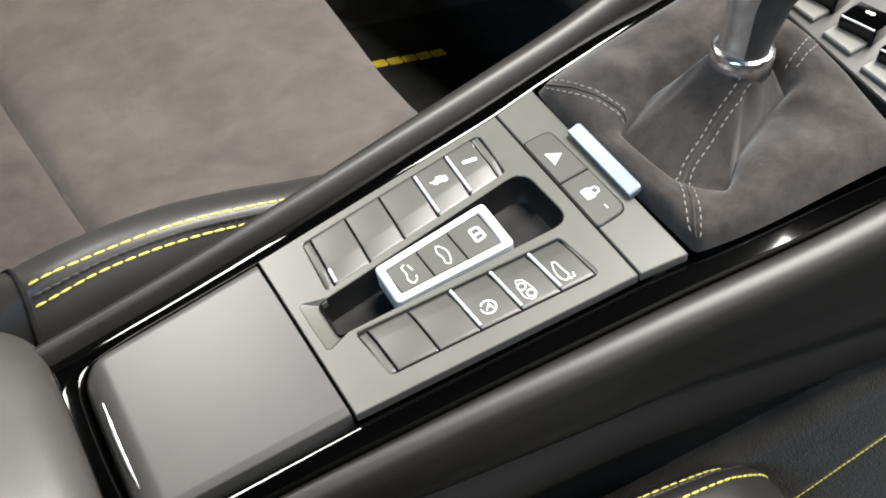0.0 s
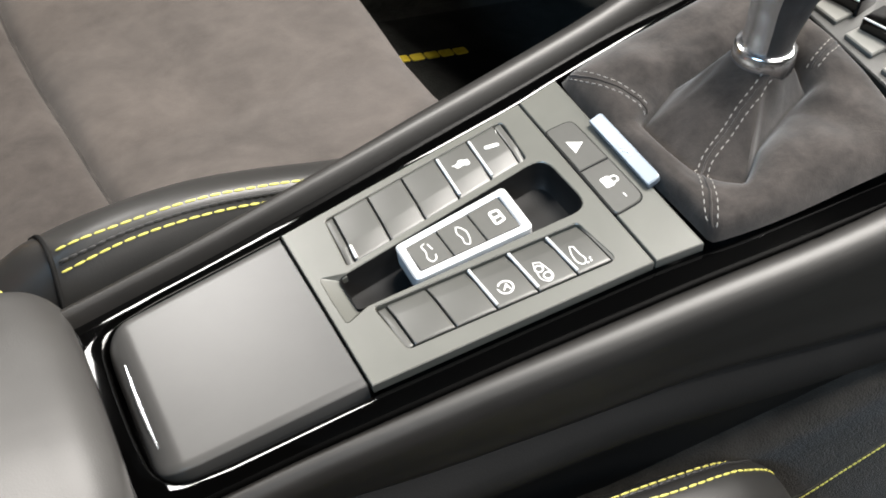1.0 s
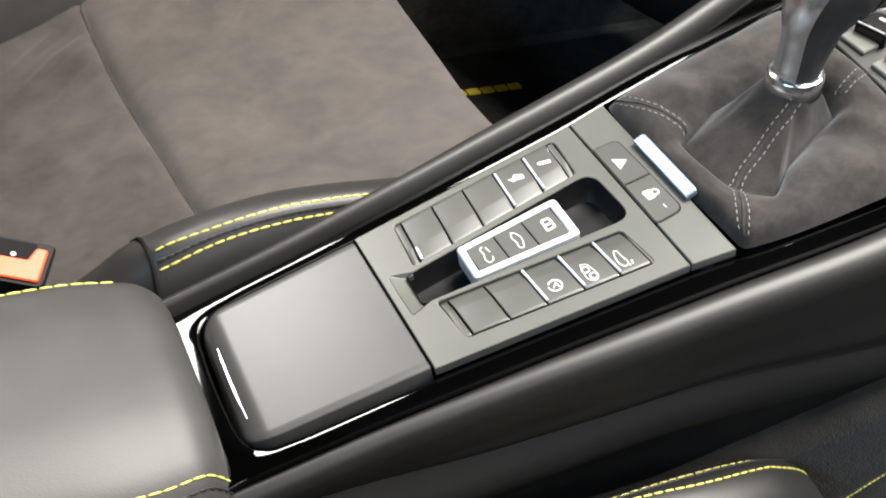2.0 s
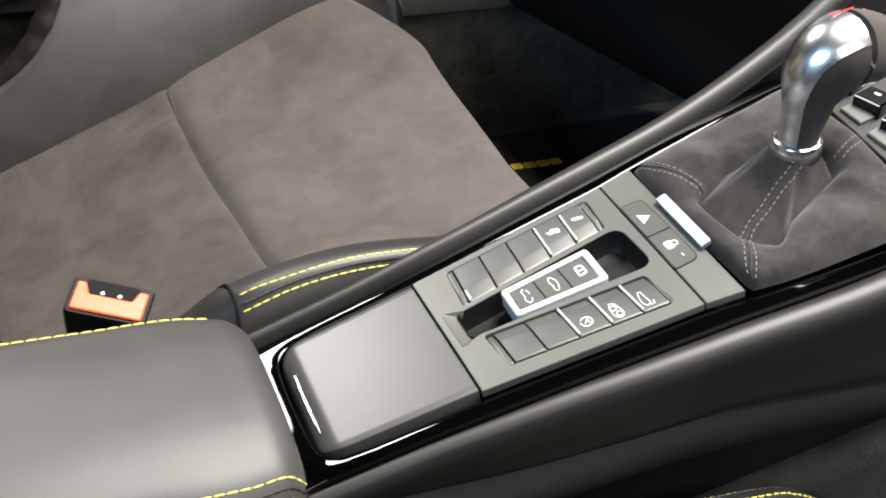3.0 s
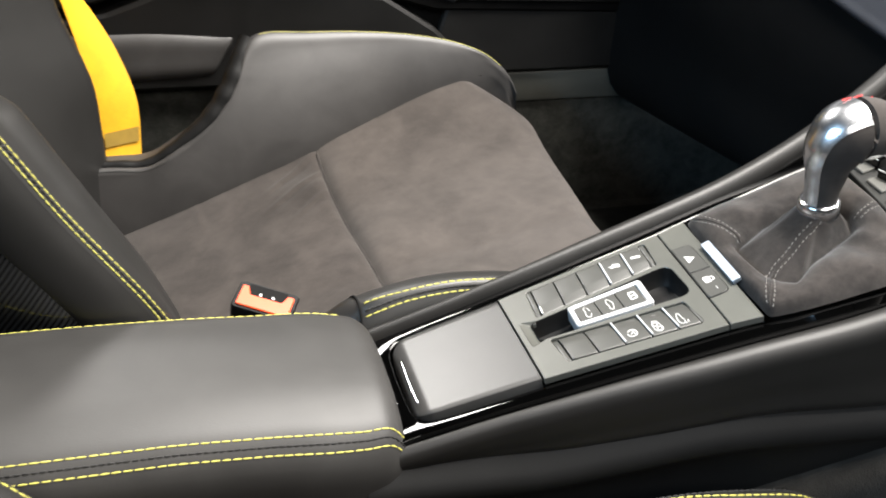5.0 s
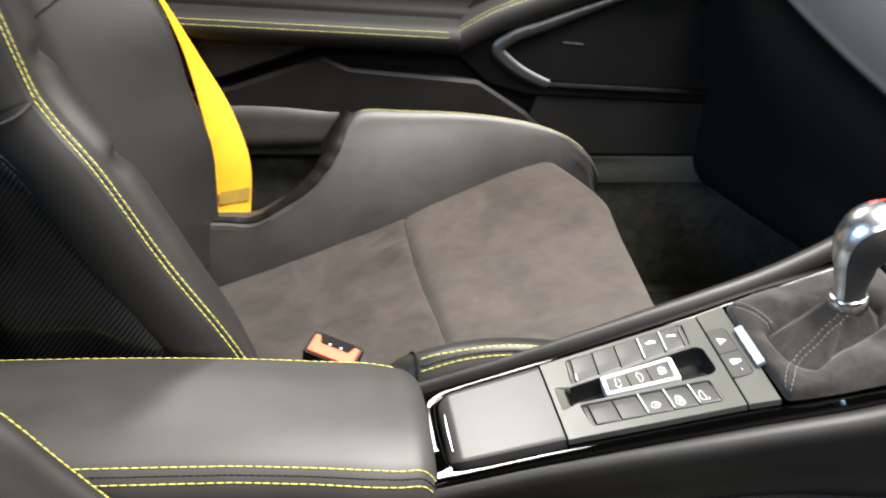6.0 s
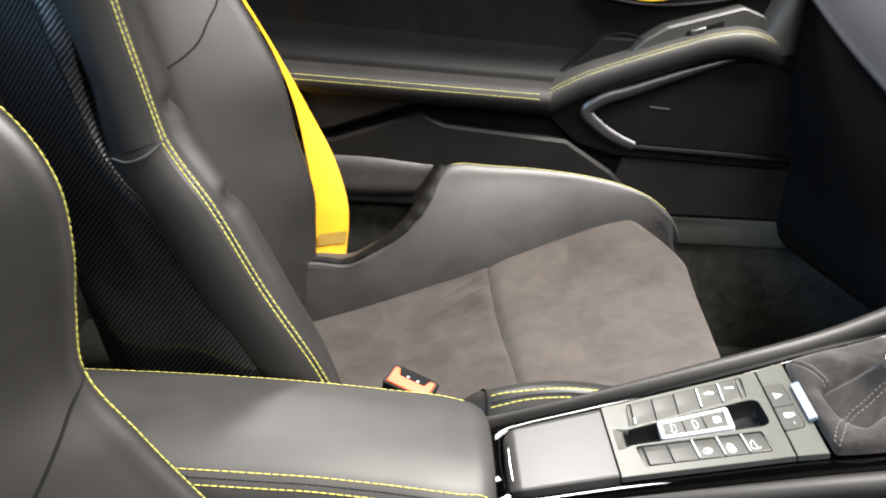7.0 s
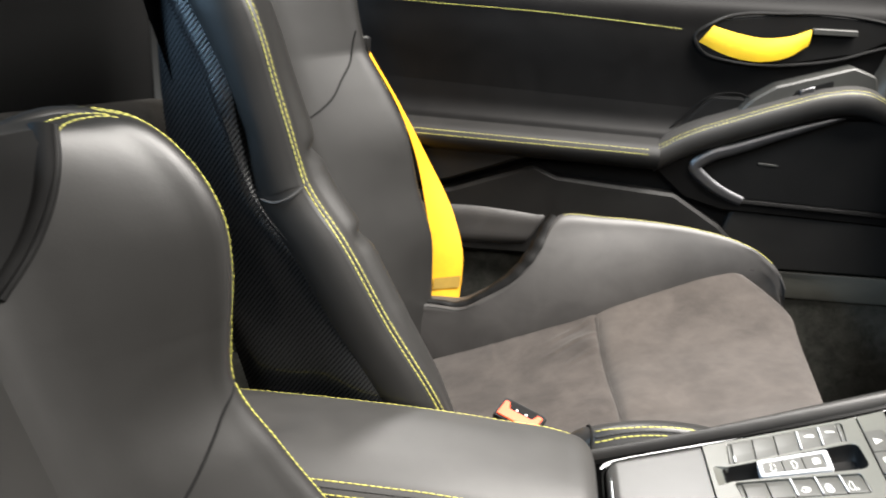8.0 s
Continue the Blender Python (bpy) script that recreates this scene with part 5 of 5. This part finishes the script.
        rim.append([(f + 0.004, y + 0.110, z - 0.010), (f + 0.002, y + 0.1018, z - 0.0095), (f - 0.55 * w, y + 0.0970, z - 0.008), (f - 0.8 * w, y + 0.0985, z - 0.006), (f - w, y + 0.1025, z - 0.005), (f - w - 0.001, y + 0.112, z - 0.005)])
    put("shell_rim", grid(rim), CARBON, "lacquered carbon-fibre shell rim", B)
    return st


seat(1, "black leather and suede bucket seat with carbon shell, beyond the console", (-0.385, -0.400, -0.425, -0.486, -0.533, -0.574, -0.591), ((-0.591, -0.604, -0.617, -0.630, -0.652, -0.690), (0.755, 0.800, 0.847, 0.880, 0.910, 0.925)))
seat(-1, "black leather and suede bucket seat beside the open door", (-0.385, -0.400, -0.425, -0.489, -0.549, -0.586, -0.586), ((-0.586, -0.583, -0.588, -0.611, -0.645, -0.690), (0.750, 0.801, 0.844, 0.888, 0.919, 0.930)), back_dz=-0.108, cush_dz=-0.021, cush_dx=0.040, front=-0.05)

# ---- belt and buckle of the far seat ----
belt = thing("seat_belt", "bright yellow seat belt webbing hanging through the bolster's notch", "seat belt")
L = [(-0.640, 0.640, 0.800), (-0.600, 0.645, 0.735), (-0.562, 0.648, 0.672), (-0.528, 0.650, 0.590), (-0.508, 0.650, 0.505), (-0.494, 0.648, 0.420), (-0.492, 0.640, 0.335), (-0.492, 0.630, 0.300), (-0.492, 0.628, 0.27)]
R = [(-0.638, 0.668, 0.800), (-0.603, 0.672, 0.735), (-0.562, 0.680, 0.665), (-0.511, 0.684, 0.572), (-0.463, 0.682, 0.478), (-0.443, 0.672, 0.410), (-0.444, 0.655, 0.335), (-0.445, 0.640, 0.300), (-0.445, 0.636, 0.27)]
n = 60
Ls, Rs = spline(L, n), spline(R, n)
rows = []
for a, b in zip(Ls, Rs):
    nn = np.cross(b - a, (0.3, 0, 1))
    nn /= np.linalg.norm(nn)
    w = [a + (b - a) * f + nn * 0.0012 * math.sin(math.pi * f) for f in np.linspace(0, 1, 10)]
    rows.append(list(w) + [q - nn * 0.0013 for q in w[::-1]])
part("webbing", grid(rows, True, True), BELT, belt, "bright yellow woven webbing")
i = int(n * 0.80)
lab = []
for k in (i, i + 1, i + 2):
    a, b = Ls[k], Rs[k]
    nn = np.cross(b - a, (0.3, 0, 1))
    nn /= np.linalg.norm(nn)
    nn *= -1 if nn[1] > 0 else 1
    lab.append([a + (b - a) * f + nn * 0.0034 for f in np.linspace(0.06, 0.94, 8)])
part("label_patch", grid(lab), BELTDARK, belt, "darker sewn label patch")
part("guide", box(-0.628, -0.600, 0.622, 0.640, 0.742, 0.770, 0.004), PLASTIC, belt, "black belt guide on the seat")

buckle = thing("belt_buckle", "black belt buckle with orange release button, upright beside the seat", "belt buckle", place=pose(-0.336, 0.1505, 0.4195, 16, 10, -25))
bm = bmesh.new()
secs = []
for z, w, d in ((-0.10, 0.020, 0.012), (-0.05, 0.0235, 0.0135), (-0.012, 0.0275, 0.0155), (-0.003, 0.0282, 0.0160), (0.0, 0.0270, 0.0150)):
    secs.append([(x + 0.10 * z, y, z) for x, y in rounded([(-w, -d), (w, -d), (w, d), (-w, d)], 0.004, 4)])
part("housing", grid(secs, True, True, bm), PLASTIC, buckle, "black plastic buckle housing", sharp=30)
out = rounded([(-0.0245, -0.0128), (0.0245, -0.0128), (0.0245, 0.0100), (0.0180, 0.0100), (0.0150, 0.0010), (-0.0150, 0.0010), (-0.0190, 0.0100), (-0.0245, 0.0100)], 0.002, 3)
part("release_button", plate(out, 0.0022, -0.002, 0.0008), ORANGE, buckle, "orange release button", sharp=25)
part("slot", plate(rounded([(-0.0185, 0.0015), (0.0175, 0.0015), (0.0175, 0.0135), (-0.0185, 0.0135)], 0.001, 2), 0.0006, -0.002, 0.0002), DARK, buckle)
for x in (-0.006, 0.006):
    part("latch_pin", disc(x, 0.0035, 0.0014, 0.0016, 0.0010), SILVER, buckle)
# stalk to the seat base
part("stalk", box(-0.012, 0.012, -0.006, 0.006, -0.22, -0.09, 0.003), PLASTIC, buckle)

# ---- far door ----
door = thing("car_door", "black leather door panel with yellow stitching and pull strap, closed", "car door")


def xz_plate(outline, y_front, y_back, chamfer=0.002, holes=()):
    """A slab standing in the x-z plane, its face towards the console."""
    bm = plate(outline, -y_front, -y_back, chamfer, holes)
    for v in bm.verts:
        v.co = (v.co.x, -v.co.z, v.co.y)
    return bm


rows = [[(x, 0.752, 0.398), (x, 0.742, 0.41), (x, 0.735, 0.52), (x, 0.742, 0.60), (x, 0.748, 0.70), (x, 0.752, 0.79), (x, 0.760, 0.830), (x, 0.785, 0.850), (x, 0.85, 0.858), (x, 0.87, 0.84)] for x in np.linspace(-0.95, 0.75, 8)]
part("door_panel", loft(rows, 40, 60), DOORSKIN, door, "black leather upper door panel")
part("door_core", box(-0.96, 0.76, 0.775, 0.865, 0.40, 0.842), DARK, door)
pocket_o = rounded([(-0.95, 0.405), (0.06, 0.405), (-0.02, 0.480), (-0.10, 0.530), (-0.296, 0.546), (-0.335, 0.563), (-0.47, 0.514), (-0.95, 0.44)], [0.01, 0.02, 0.03, 0.02, 0.015, 0.012, 0.03, 0.01], 5)
part("lower_panel", xz_plate(rounded([(-0.03, 0.405), (0.74, 0.405), (0.74, 0.485), (0.0, 0.512)], 0.01, 3), 0.716, 0.745, 0.004), DOORGRIP, door, "black moulded lower door panel")
part("storage_pocket", xz_plate(pocket_o, 0.705, 0.745, 0.005), DOORGRIP, door, "black plastic storage pocket cover")
upper_o = rounded([(-0.95, 0.46), (-0.48, 0.528), (-0.345, 0.578), (-0.352, 0.590), (-0.95, 0.592)], 0.006, 3)
# Black plate over the panel; the pocket gap's shade is put into its colour.
part("pocket_shade_plate", xz_plate(rounded([(-0.345, 0.535), (-0.10, 0.515), (-0.10, 0.566), (-0.345, 0.566)], 0.004, 3), 0.728, 0.745, 0.001), DARK, door, "black plate that paints the shade in the door pocket's opening")
part("pocket_lid", xz_plate(upper_o, 0.700, 0.740, 0.005), DOORGRIP, door, "black leather pocket lid")
# grip rail with yellow stitching
rows = [[(x, 0.742, 0.578 - 0.03 * (x + 0.3)), (x, 0.702, 0.576 - 0.03 * (x + 0.3)), (x, 0.688, 0.586 - 0.03 * (x + 0.3)), (x, 0.684, 0.602 - 0.03 * (x + 0.3)), (x, 0.691, 0.613 - 0.03 * (x + 0.3)), (x, 0.707, 0.622 - 0.03 * (x + 0.3)), (x, 0.716, 0.6255 - 0.03 * (x + 0.3))] for x in (-0.95, -0.6, -0.35, -0.135)]
rail_part = part("grip_rail", loft(rows, 20, 24), DOORGRIP, door, "black leather waist rail")
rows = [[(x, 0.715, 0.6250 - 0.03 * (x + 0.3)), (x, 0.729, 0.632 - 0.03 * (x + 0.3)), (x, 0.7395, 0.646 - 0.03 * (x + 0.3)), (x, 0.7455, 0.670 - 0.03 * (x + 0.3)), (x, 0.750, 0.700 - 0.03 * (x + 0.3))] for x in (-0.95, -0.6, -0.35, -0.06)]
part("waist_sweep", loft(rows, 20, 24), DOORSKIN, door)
for y, z in ((0.6850, 0.6045), (0.6900, 0.6110)):
    stitching("stitching", [(x, y, z - 0.03 * (x + 0.3)) for x in (-0.9, -0.6, -0.3, -0.152)], YELLOW, door, 0.0060, 0.0072, 0.0005, "yellow contrast stitching", on=skin(rail_part))
# armrest swoosh ahead of it, round the speaker
swoosh = [(-0.145, 0.600), (-0.090, 0.632), (-0.025, 0.658), (0.050, 0.686), (0.115, 0.707), (0.165, 0.712), (0.205, 0.700), (0.245, 0.676)]
rows = []
for x, z in spline(swoosh, 24):
    g = 0.055 * np.clip((x - 0.17) / 0.09, 0, 1) ** 2
    rows.append([(x + 0.010, 0.742 + g, z - 0.034), (x + 0.006, 0.706 + g, z - 0.033), (x + 0.002, 0.694 + g, z - 0.022), (x, 0.690 + g, z - 0.006), (x, 0.693 + g, z + 0.004), (x, 0.702 + g, z + 0.009), (x, 0.748 + g, z + 0.012)])
arm_part = part("armrest", loft(rows, 60, 26), LEATHER_SOFT, door, "black leather door armrest")
stitching("stitching", [(x, 0.6925, z + 0.0045) for x, z in swoosh[:7]], YELLOW, door, 0.0048, 0.0062, 0.0005, "yellow contrast stitching", on=skin(arm_part))
stitching("stitching", [(x, 0.6985, z + 0.0085) for x, z in swoosh[:7]], YELLOW, door, 0.0048, 0.0062, 0.0005, "yellow contrast stitching", on=skin(arm_part))
surround_o = rounded([(-0.148, 0.604), (-0.135, 0.566), (-0.085, 0.523), (-0.020, 0.505), (0.72, 0.478), (0.72, 0.50), (0.20, 0.700), (0.10, 0.690), (-0.03, 0.645)], [0.01, 0.03, 0.03, 0.03, 0.01, 0.03, 0.03, 0.03, 0.02], 5)
grille_h = rounded([(-0.078, 0.577), (-0.040, 0.552), (0.004, 0.526), (0.60, 0.505), (0.60, 0.52), (0.20, 0.672), (0.14, 0.668), (-0.045, 0.601)], [0.014, 0.02, 0.012, 0.02, 0.02, 0.03, 0.03, 0.016], 5)
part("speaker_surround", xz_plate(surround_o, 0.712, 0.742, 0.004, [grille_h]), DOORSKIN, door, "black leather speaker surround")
grille = part("speaker_grille", xz_plate(offset(grille_h, 0.001).tolist(), 0.722, 0.740, 0.002), DARK, door, "black perforated speaker grille")
part("emblem_bar", xz_plate(rounded([(0.030, 0.5855), (0.062, 0.5835), (0.062, 0.5870), (0.030, 0.5890)], 0.001, 2), 0.7205, 0.724, 0.0004), PODPLASTIC, grille, "small dull silver maker's mark bar")
trim_path = [(0.150, 0.714, 0.6735), (0.060, 0.712, 0.641), (-0.010, 0.711, 0.6135), (-0.050, 0.710, 0.5985), (-0.073, 0.710, 0.578), (-0.052, 0.710, 0.556), (-0.015, 0.711, 0.534), (0.010, 0.712, 0.524)]
part("silver_trim", tube(trim_path, [0.0035, 0.0055, 0.0075, 0.0092, 0.0105, 0.0105, 0.0100, 0.0085], 10, n=50, up=(0, 1, 0), flat=0.5), DOORTRIM, door, "dark silver speaker trim")
part("speaker_lip", tube([(0.0, 0.7125, 0.5225), (0.12, 0.712, 0.5180), (0.26, 0.712, 0.5130), (0.39, 0.712, 0.5085)], 0.0035, 8, n=24), DOORSKIN, door)
# grab recess, switches, pull strap; recesses are flat plates, shade put into black
cup_o = rounded([(-0.122, 0.618), (-0.055, 0.690), (-0.010, 0.690), (0.045, 0.672), (-0.060, 0.640)], [0.008, 0.02, 0.02, 0.01, 0.02], 5)
part("grab_shade_plate", xz_plate(cup_o, 0.738, 0.750, 0.003), DARK, door, "flat black plate, the grab recess's shade put into its colour")
part("cup_rim", tube([(-0.128, 0.736, 0.622), (-0.100, 0.736, 0.652), (-0.060, 0.736, 0.690), (-0.020, 0.736, 0.698), (0.010, 0.736, 0.690)], 0.0013, 8, n=30, up=(0, 1, 0)), DOORSKIN, door)
sw_o = rounded([(-0.020, 0.668), (0.004, 0.694), (0.036, 0.716), (0.150, 0.752), (0.186, 0.740), (0.195, 0.706), (0.10, 0.690)], [0.004, 0.012, 0.016, 0.012, 0.012, 0.01, 0.01], 5)
switch = part("switch_panel", xz_plate(sw_o, 0.714, 0.752, 0.003), PODPLASTIC, door, "dark grey plastic switch panel")
part("switch_shade_plate", xz_plate(rounded([(0.060, 0.697), (0.068, 0.712), (0.122, 0.731), (0.122, 0.716)], 0.003, 3), 0.7132, 0.716, 0.0005), DARK, switch)
part("window_switch", xz_plate(rounded([(0.072, 0.698), (0.072, 0.713), (0.094, 0.721), (0.094, 0.706)], 0.002, 3), 0.708, 0.716, 0.0012), DOORTRIM, switch, "chrome-edged window switch")
post_rows = [[(x0 - 0.004, 0.742, z), (x0, 0.722, z), (x0 + 0.010, 0.709, z), (0.5 * (x0 + x1), 0.704, z), (x1 - 0.010, 0.709, z), (x1, 0.722, z), (x1 + 0.004, 0.748, z)] for z, x0, x1 in ((0.685, 0.170, 0.246), (0.715, 0.184, 0.247), (0.75, 0.198, 0.252), (0.79, 0.211, 0.262), (0.83, 0.222, 0.276), (0.85, 0.23, 0.284))]
part("front_post", loft(post_rows, 30, 30), PODPLASTIC, door, "dark grey upright at the door's front end")
recess_o = rounded([(-0.105, 0.778), (-0.060, 0.812), (0.05, 0.826), (0.19, 0.820), (0.225, 0.800), (0.16, 0.768), (0.05, 0.745), (-0.07, 0.752)], 0.025, 5)
part("handle_shade_plate", xz_plate(recess_o, 0.742, 0.756, 0.003), DARK, door, "flat black plate behind the pull strap, recess shade put into colour")
part("recess_rim", tube([(x, 0.742, z) for x, z in recess_o[::3] + recess_o[:1]], 0.0028, 8, n=80, up=(0, 1, 0)), PLASTIC, door)
part("release_lever", xz_plate(rounded([(0.082, 0.797), (0.150, 0.797), (0.150, 0.806), (0.082, 0.806)], 0.002, 3), 0.732, 0.745, 0.001), PODPLASTIC, door, "slim dull metal release lever")
hi_ = spline([(-0.071, 0.732, 0.802), (-0.035, 0.722, 0.794), (0.004, 0.716, 0.789), (0.045, 0.722, 0.793), (0.080, 0.734, 0.804)], 30)
lo_ = spline([(-0.090, 0.734, 0.776), (-0.050, 0.722, 0.760), (0.0, 0.714, 0.753), (0.045, 0.720, 0.761), (0.078, 0.734, 0.779)], 30)
rows = []
for a, b in zip(hi_, lo_):
    w = [a + (b - a) * f + np.array([0, -0.003 * math.sin(math.pi * f), 0]) for f in np.linspace(0, 1, 8)]
    rows.append(w + [q + np.array([0, 0.0025, 0]) for q in w[::-1]])
part("pull_strap", grid(rows, True, True), STRAP, door, "bright yellow fabric pull strap")
stitching("stitching", [(-0.9, 0.7535, 0.826), (-0.54, 0.7525, 0.813), (-0.304, 0.7515, 0.805), (-0.112, 0.7515, 0.792)], YELLOW, door, 0.0058, 0.0072, 0.0005, "yellow contrast stitching")
# padded rest behind the belt
pad_end = lambda x, d, k: [(x + d * (z - 0.425) / 0.06, y + k, z) for y, z in ((0.745, 0.418), (0.712, 0.419), (0.702, 0.427), (0.699, 0.455), (0.703, 0.476), (0.714, 0.4845), (0.745, 0.486))]
secs = [[(x, y, z) for y, z in ((0.745, 0.415), (0.712, 0.416), (0.701, 0.425), (0.698, 0.455), (0.703, 0.484), (0.716, 0.4925), (0.745, 0.494))] for x in (-0.62, -0.50, -0.42)] + [pad_end(-0.352, 0.030, 0.0), pad_end(-0.340, 0.036, 0.002), pad_end(-0.337, 0.037, 0.012)]
part("elbow_pad", loft(secs, 30, 26, closed=False), LEATHER_LIT, door, "grey-black leather elbow pad")

# ---- dashboard ----
dash = thing("dashboard", "dark blue-grey dashboard edge above the footwell", "dashboard")
edge = spline([(0.34, 0.08, 0.600), (0.312, 0.25, 0.630), (0.288, 0.40, 0.666), (0.245, 0.60, 0.742), (0.22, 0.72, 0.80)], 12)
rows = []
for p in edge:
    rows.append([p + np.array(q) for q in ((0.30, 0, -0.10), (0.10, 0, -0.035), (0.012, 0, -0.008), (0.0, 0, 0.0), (0.004, 0, 0.012), (0.05, 0, 0.10), (0.16, 0, 0.22), (0.40, 0, 0.30), (0.60, 0, 0.30))])
part("dash_face", loft(rows, 40, 60), DASH, dash, "dark blue-grey grained dashboard skin")
box_rows = []
for p in edge:
    k = (p[1] - 0.08) / 0.64
    foot, low = p[0] + 0.062 + 0.014 * k, 0.372 - 0.012 * k
    box_rows.append([p + np.array((0.02, 0, -0.006)), p * 0.7 + np.array((foot, p[1], low)) * 0.3, p * 0.35 + np.array((foot, p[1], low)) * 0.65, (foot, p[1], low), (foot + 0.02, p[1], low - 0.014), (foot + 0.10, p[1], low - 0.02), (foot + 0.36, p[1], low - 0.02)])
part("glovebox", loft(box_rows, 20, 40), DARK, dash, "black glovebox lid under the dashboard")
part("trim_strip", tube([p + np.array((0.030, 0, -0.010)) for p in edge[1:7]], 0.0022, 8, n=30), CHROME, dash, "thin chrome strip")

# ---- floor mats ----
mat_far = thing("floor_mat", "black velour floor mat with yellow lettering bars, in the far footwell", "floor mat")
part("velour", plate(rounded([(0.05, 0.14), (0.80, 0.14), (0.80, 0.70), (0.05, 0.70)], 0.04, 5), 0.157, 0.1505, 0.002), MAT, mat_far)
for k in range(5):
    x = 0.2430 + 0.0212 * k
    y = 0.606 - 0.0012 * k
    part("lettering_bar", plate(rounded([(x, y - 0.007), (x + 0.0188, y - 0.007), (x + 0.0188, y + 0.007), (x, y + 0.007)], 0.003, 3), 0.1585, 0.156, 0.0003), MATYELLOW, mat_far, "plain yellow embroidered bar")
mat_near = thing("floor_mat", "black velour floor mat in the near footwell", "floor mat")
part("velour", plate(rounded([(0.05, -0.70), (0.80, -0.70), (0.80, -0.16), (0.05, -0.16)], 0.04, 5), 0.157, 0.1505, 0.002), MAT, mat_near)
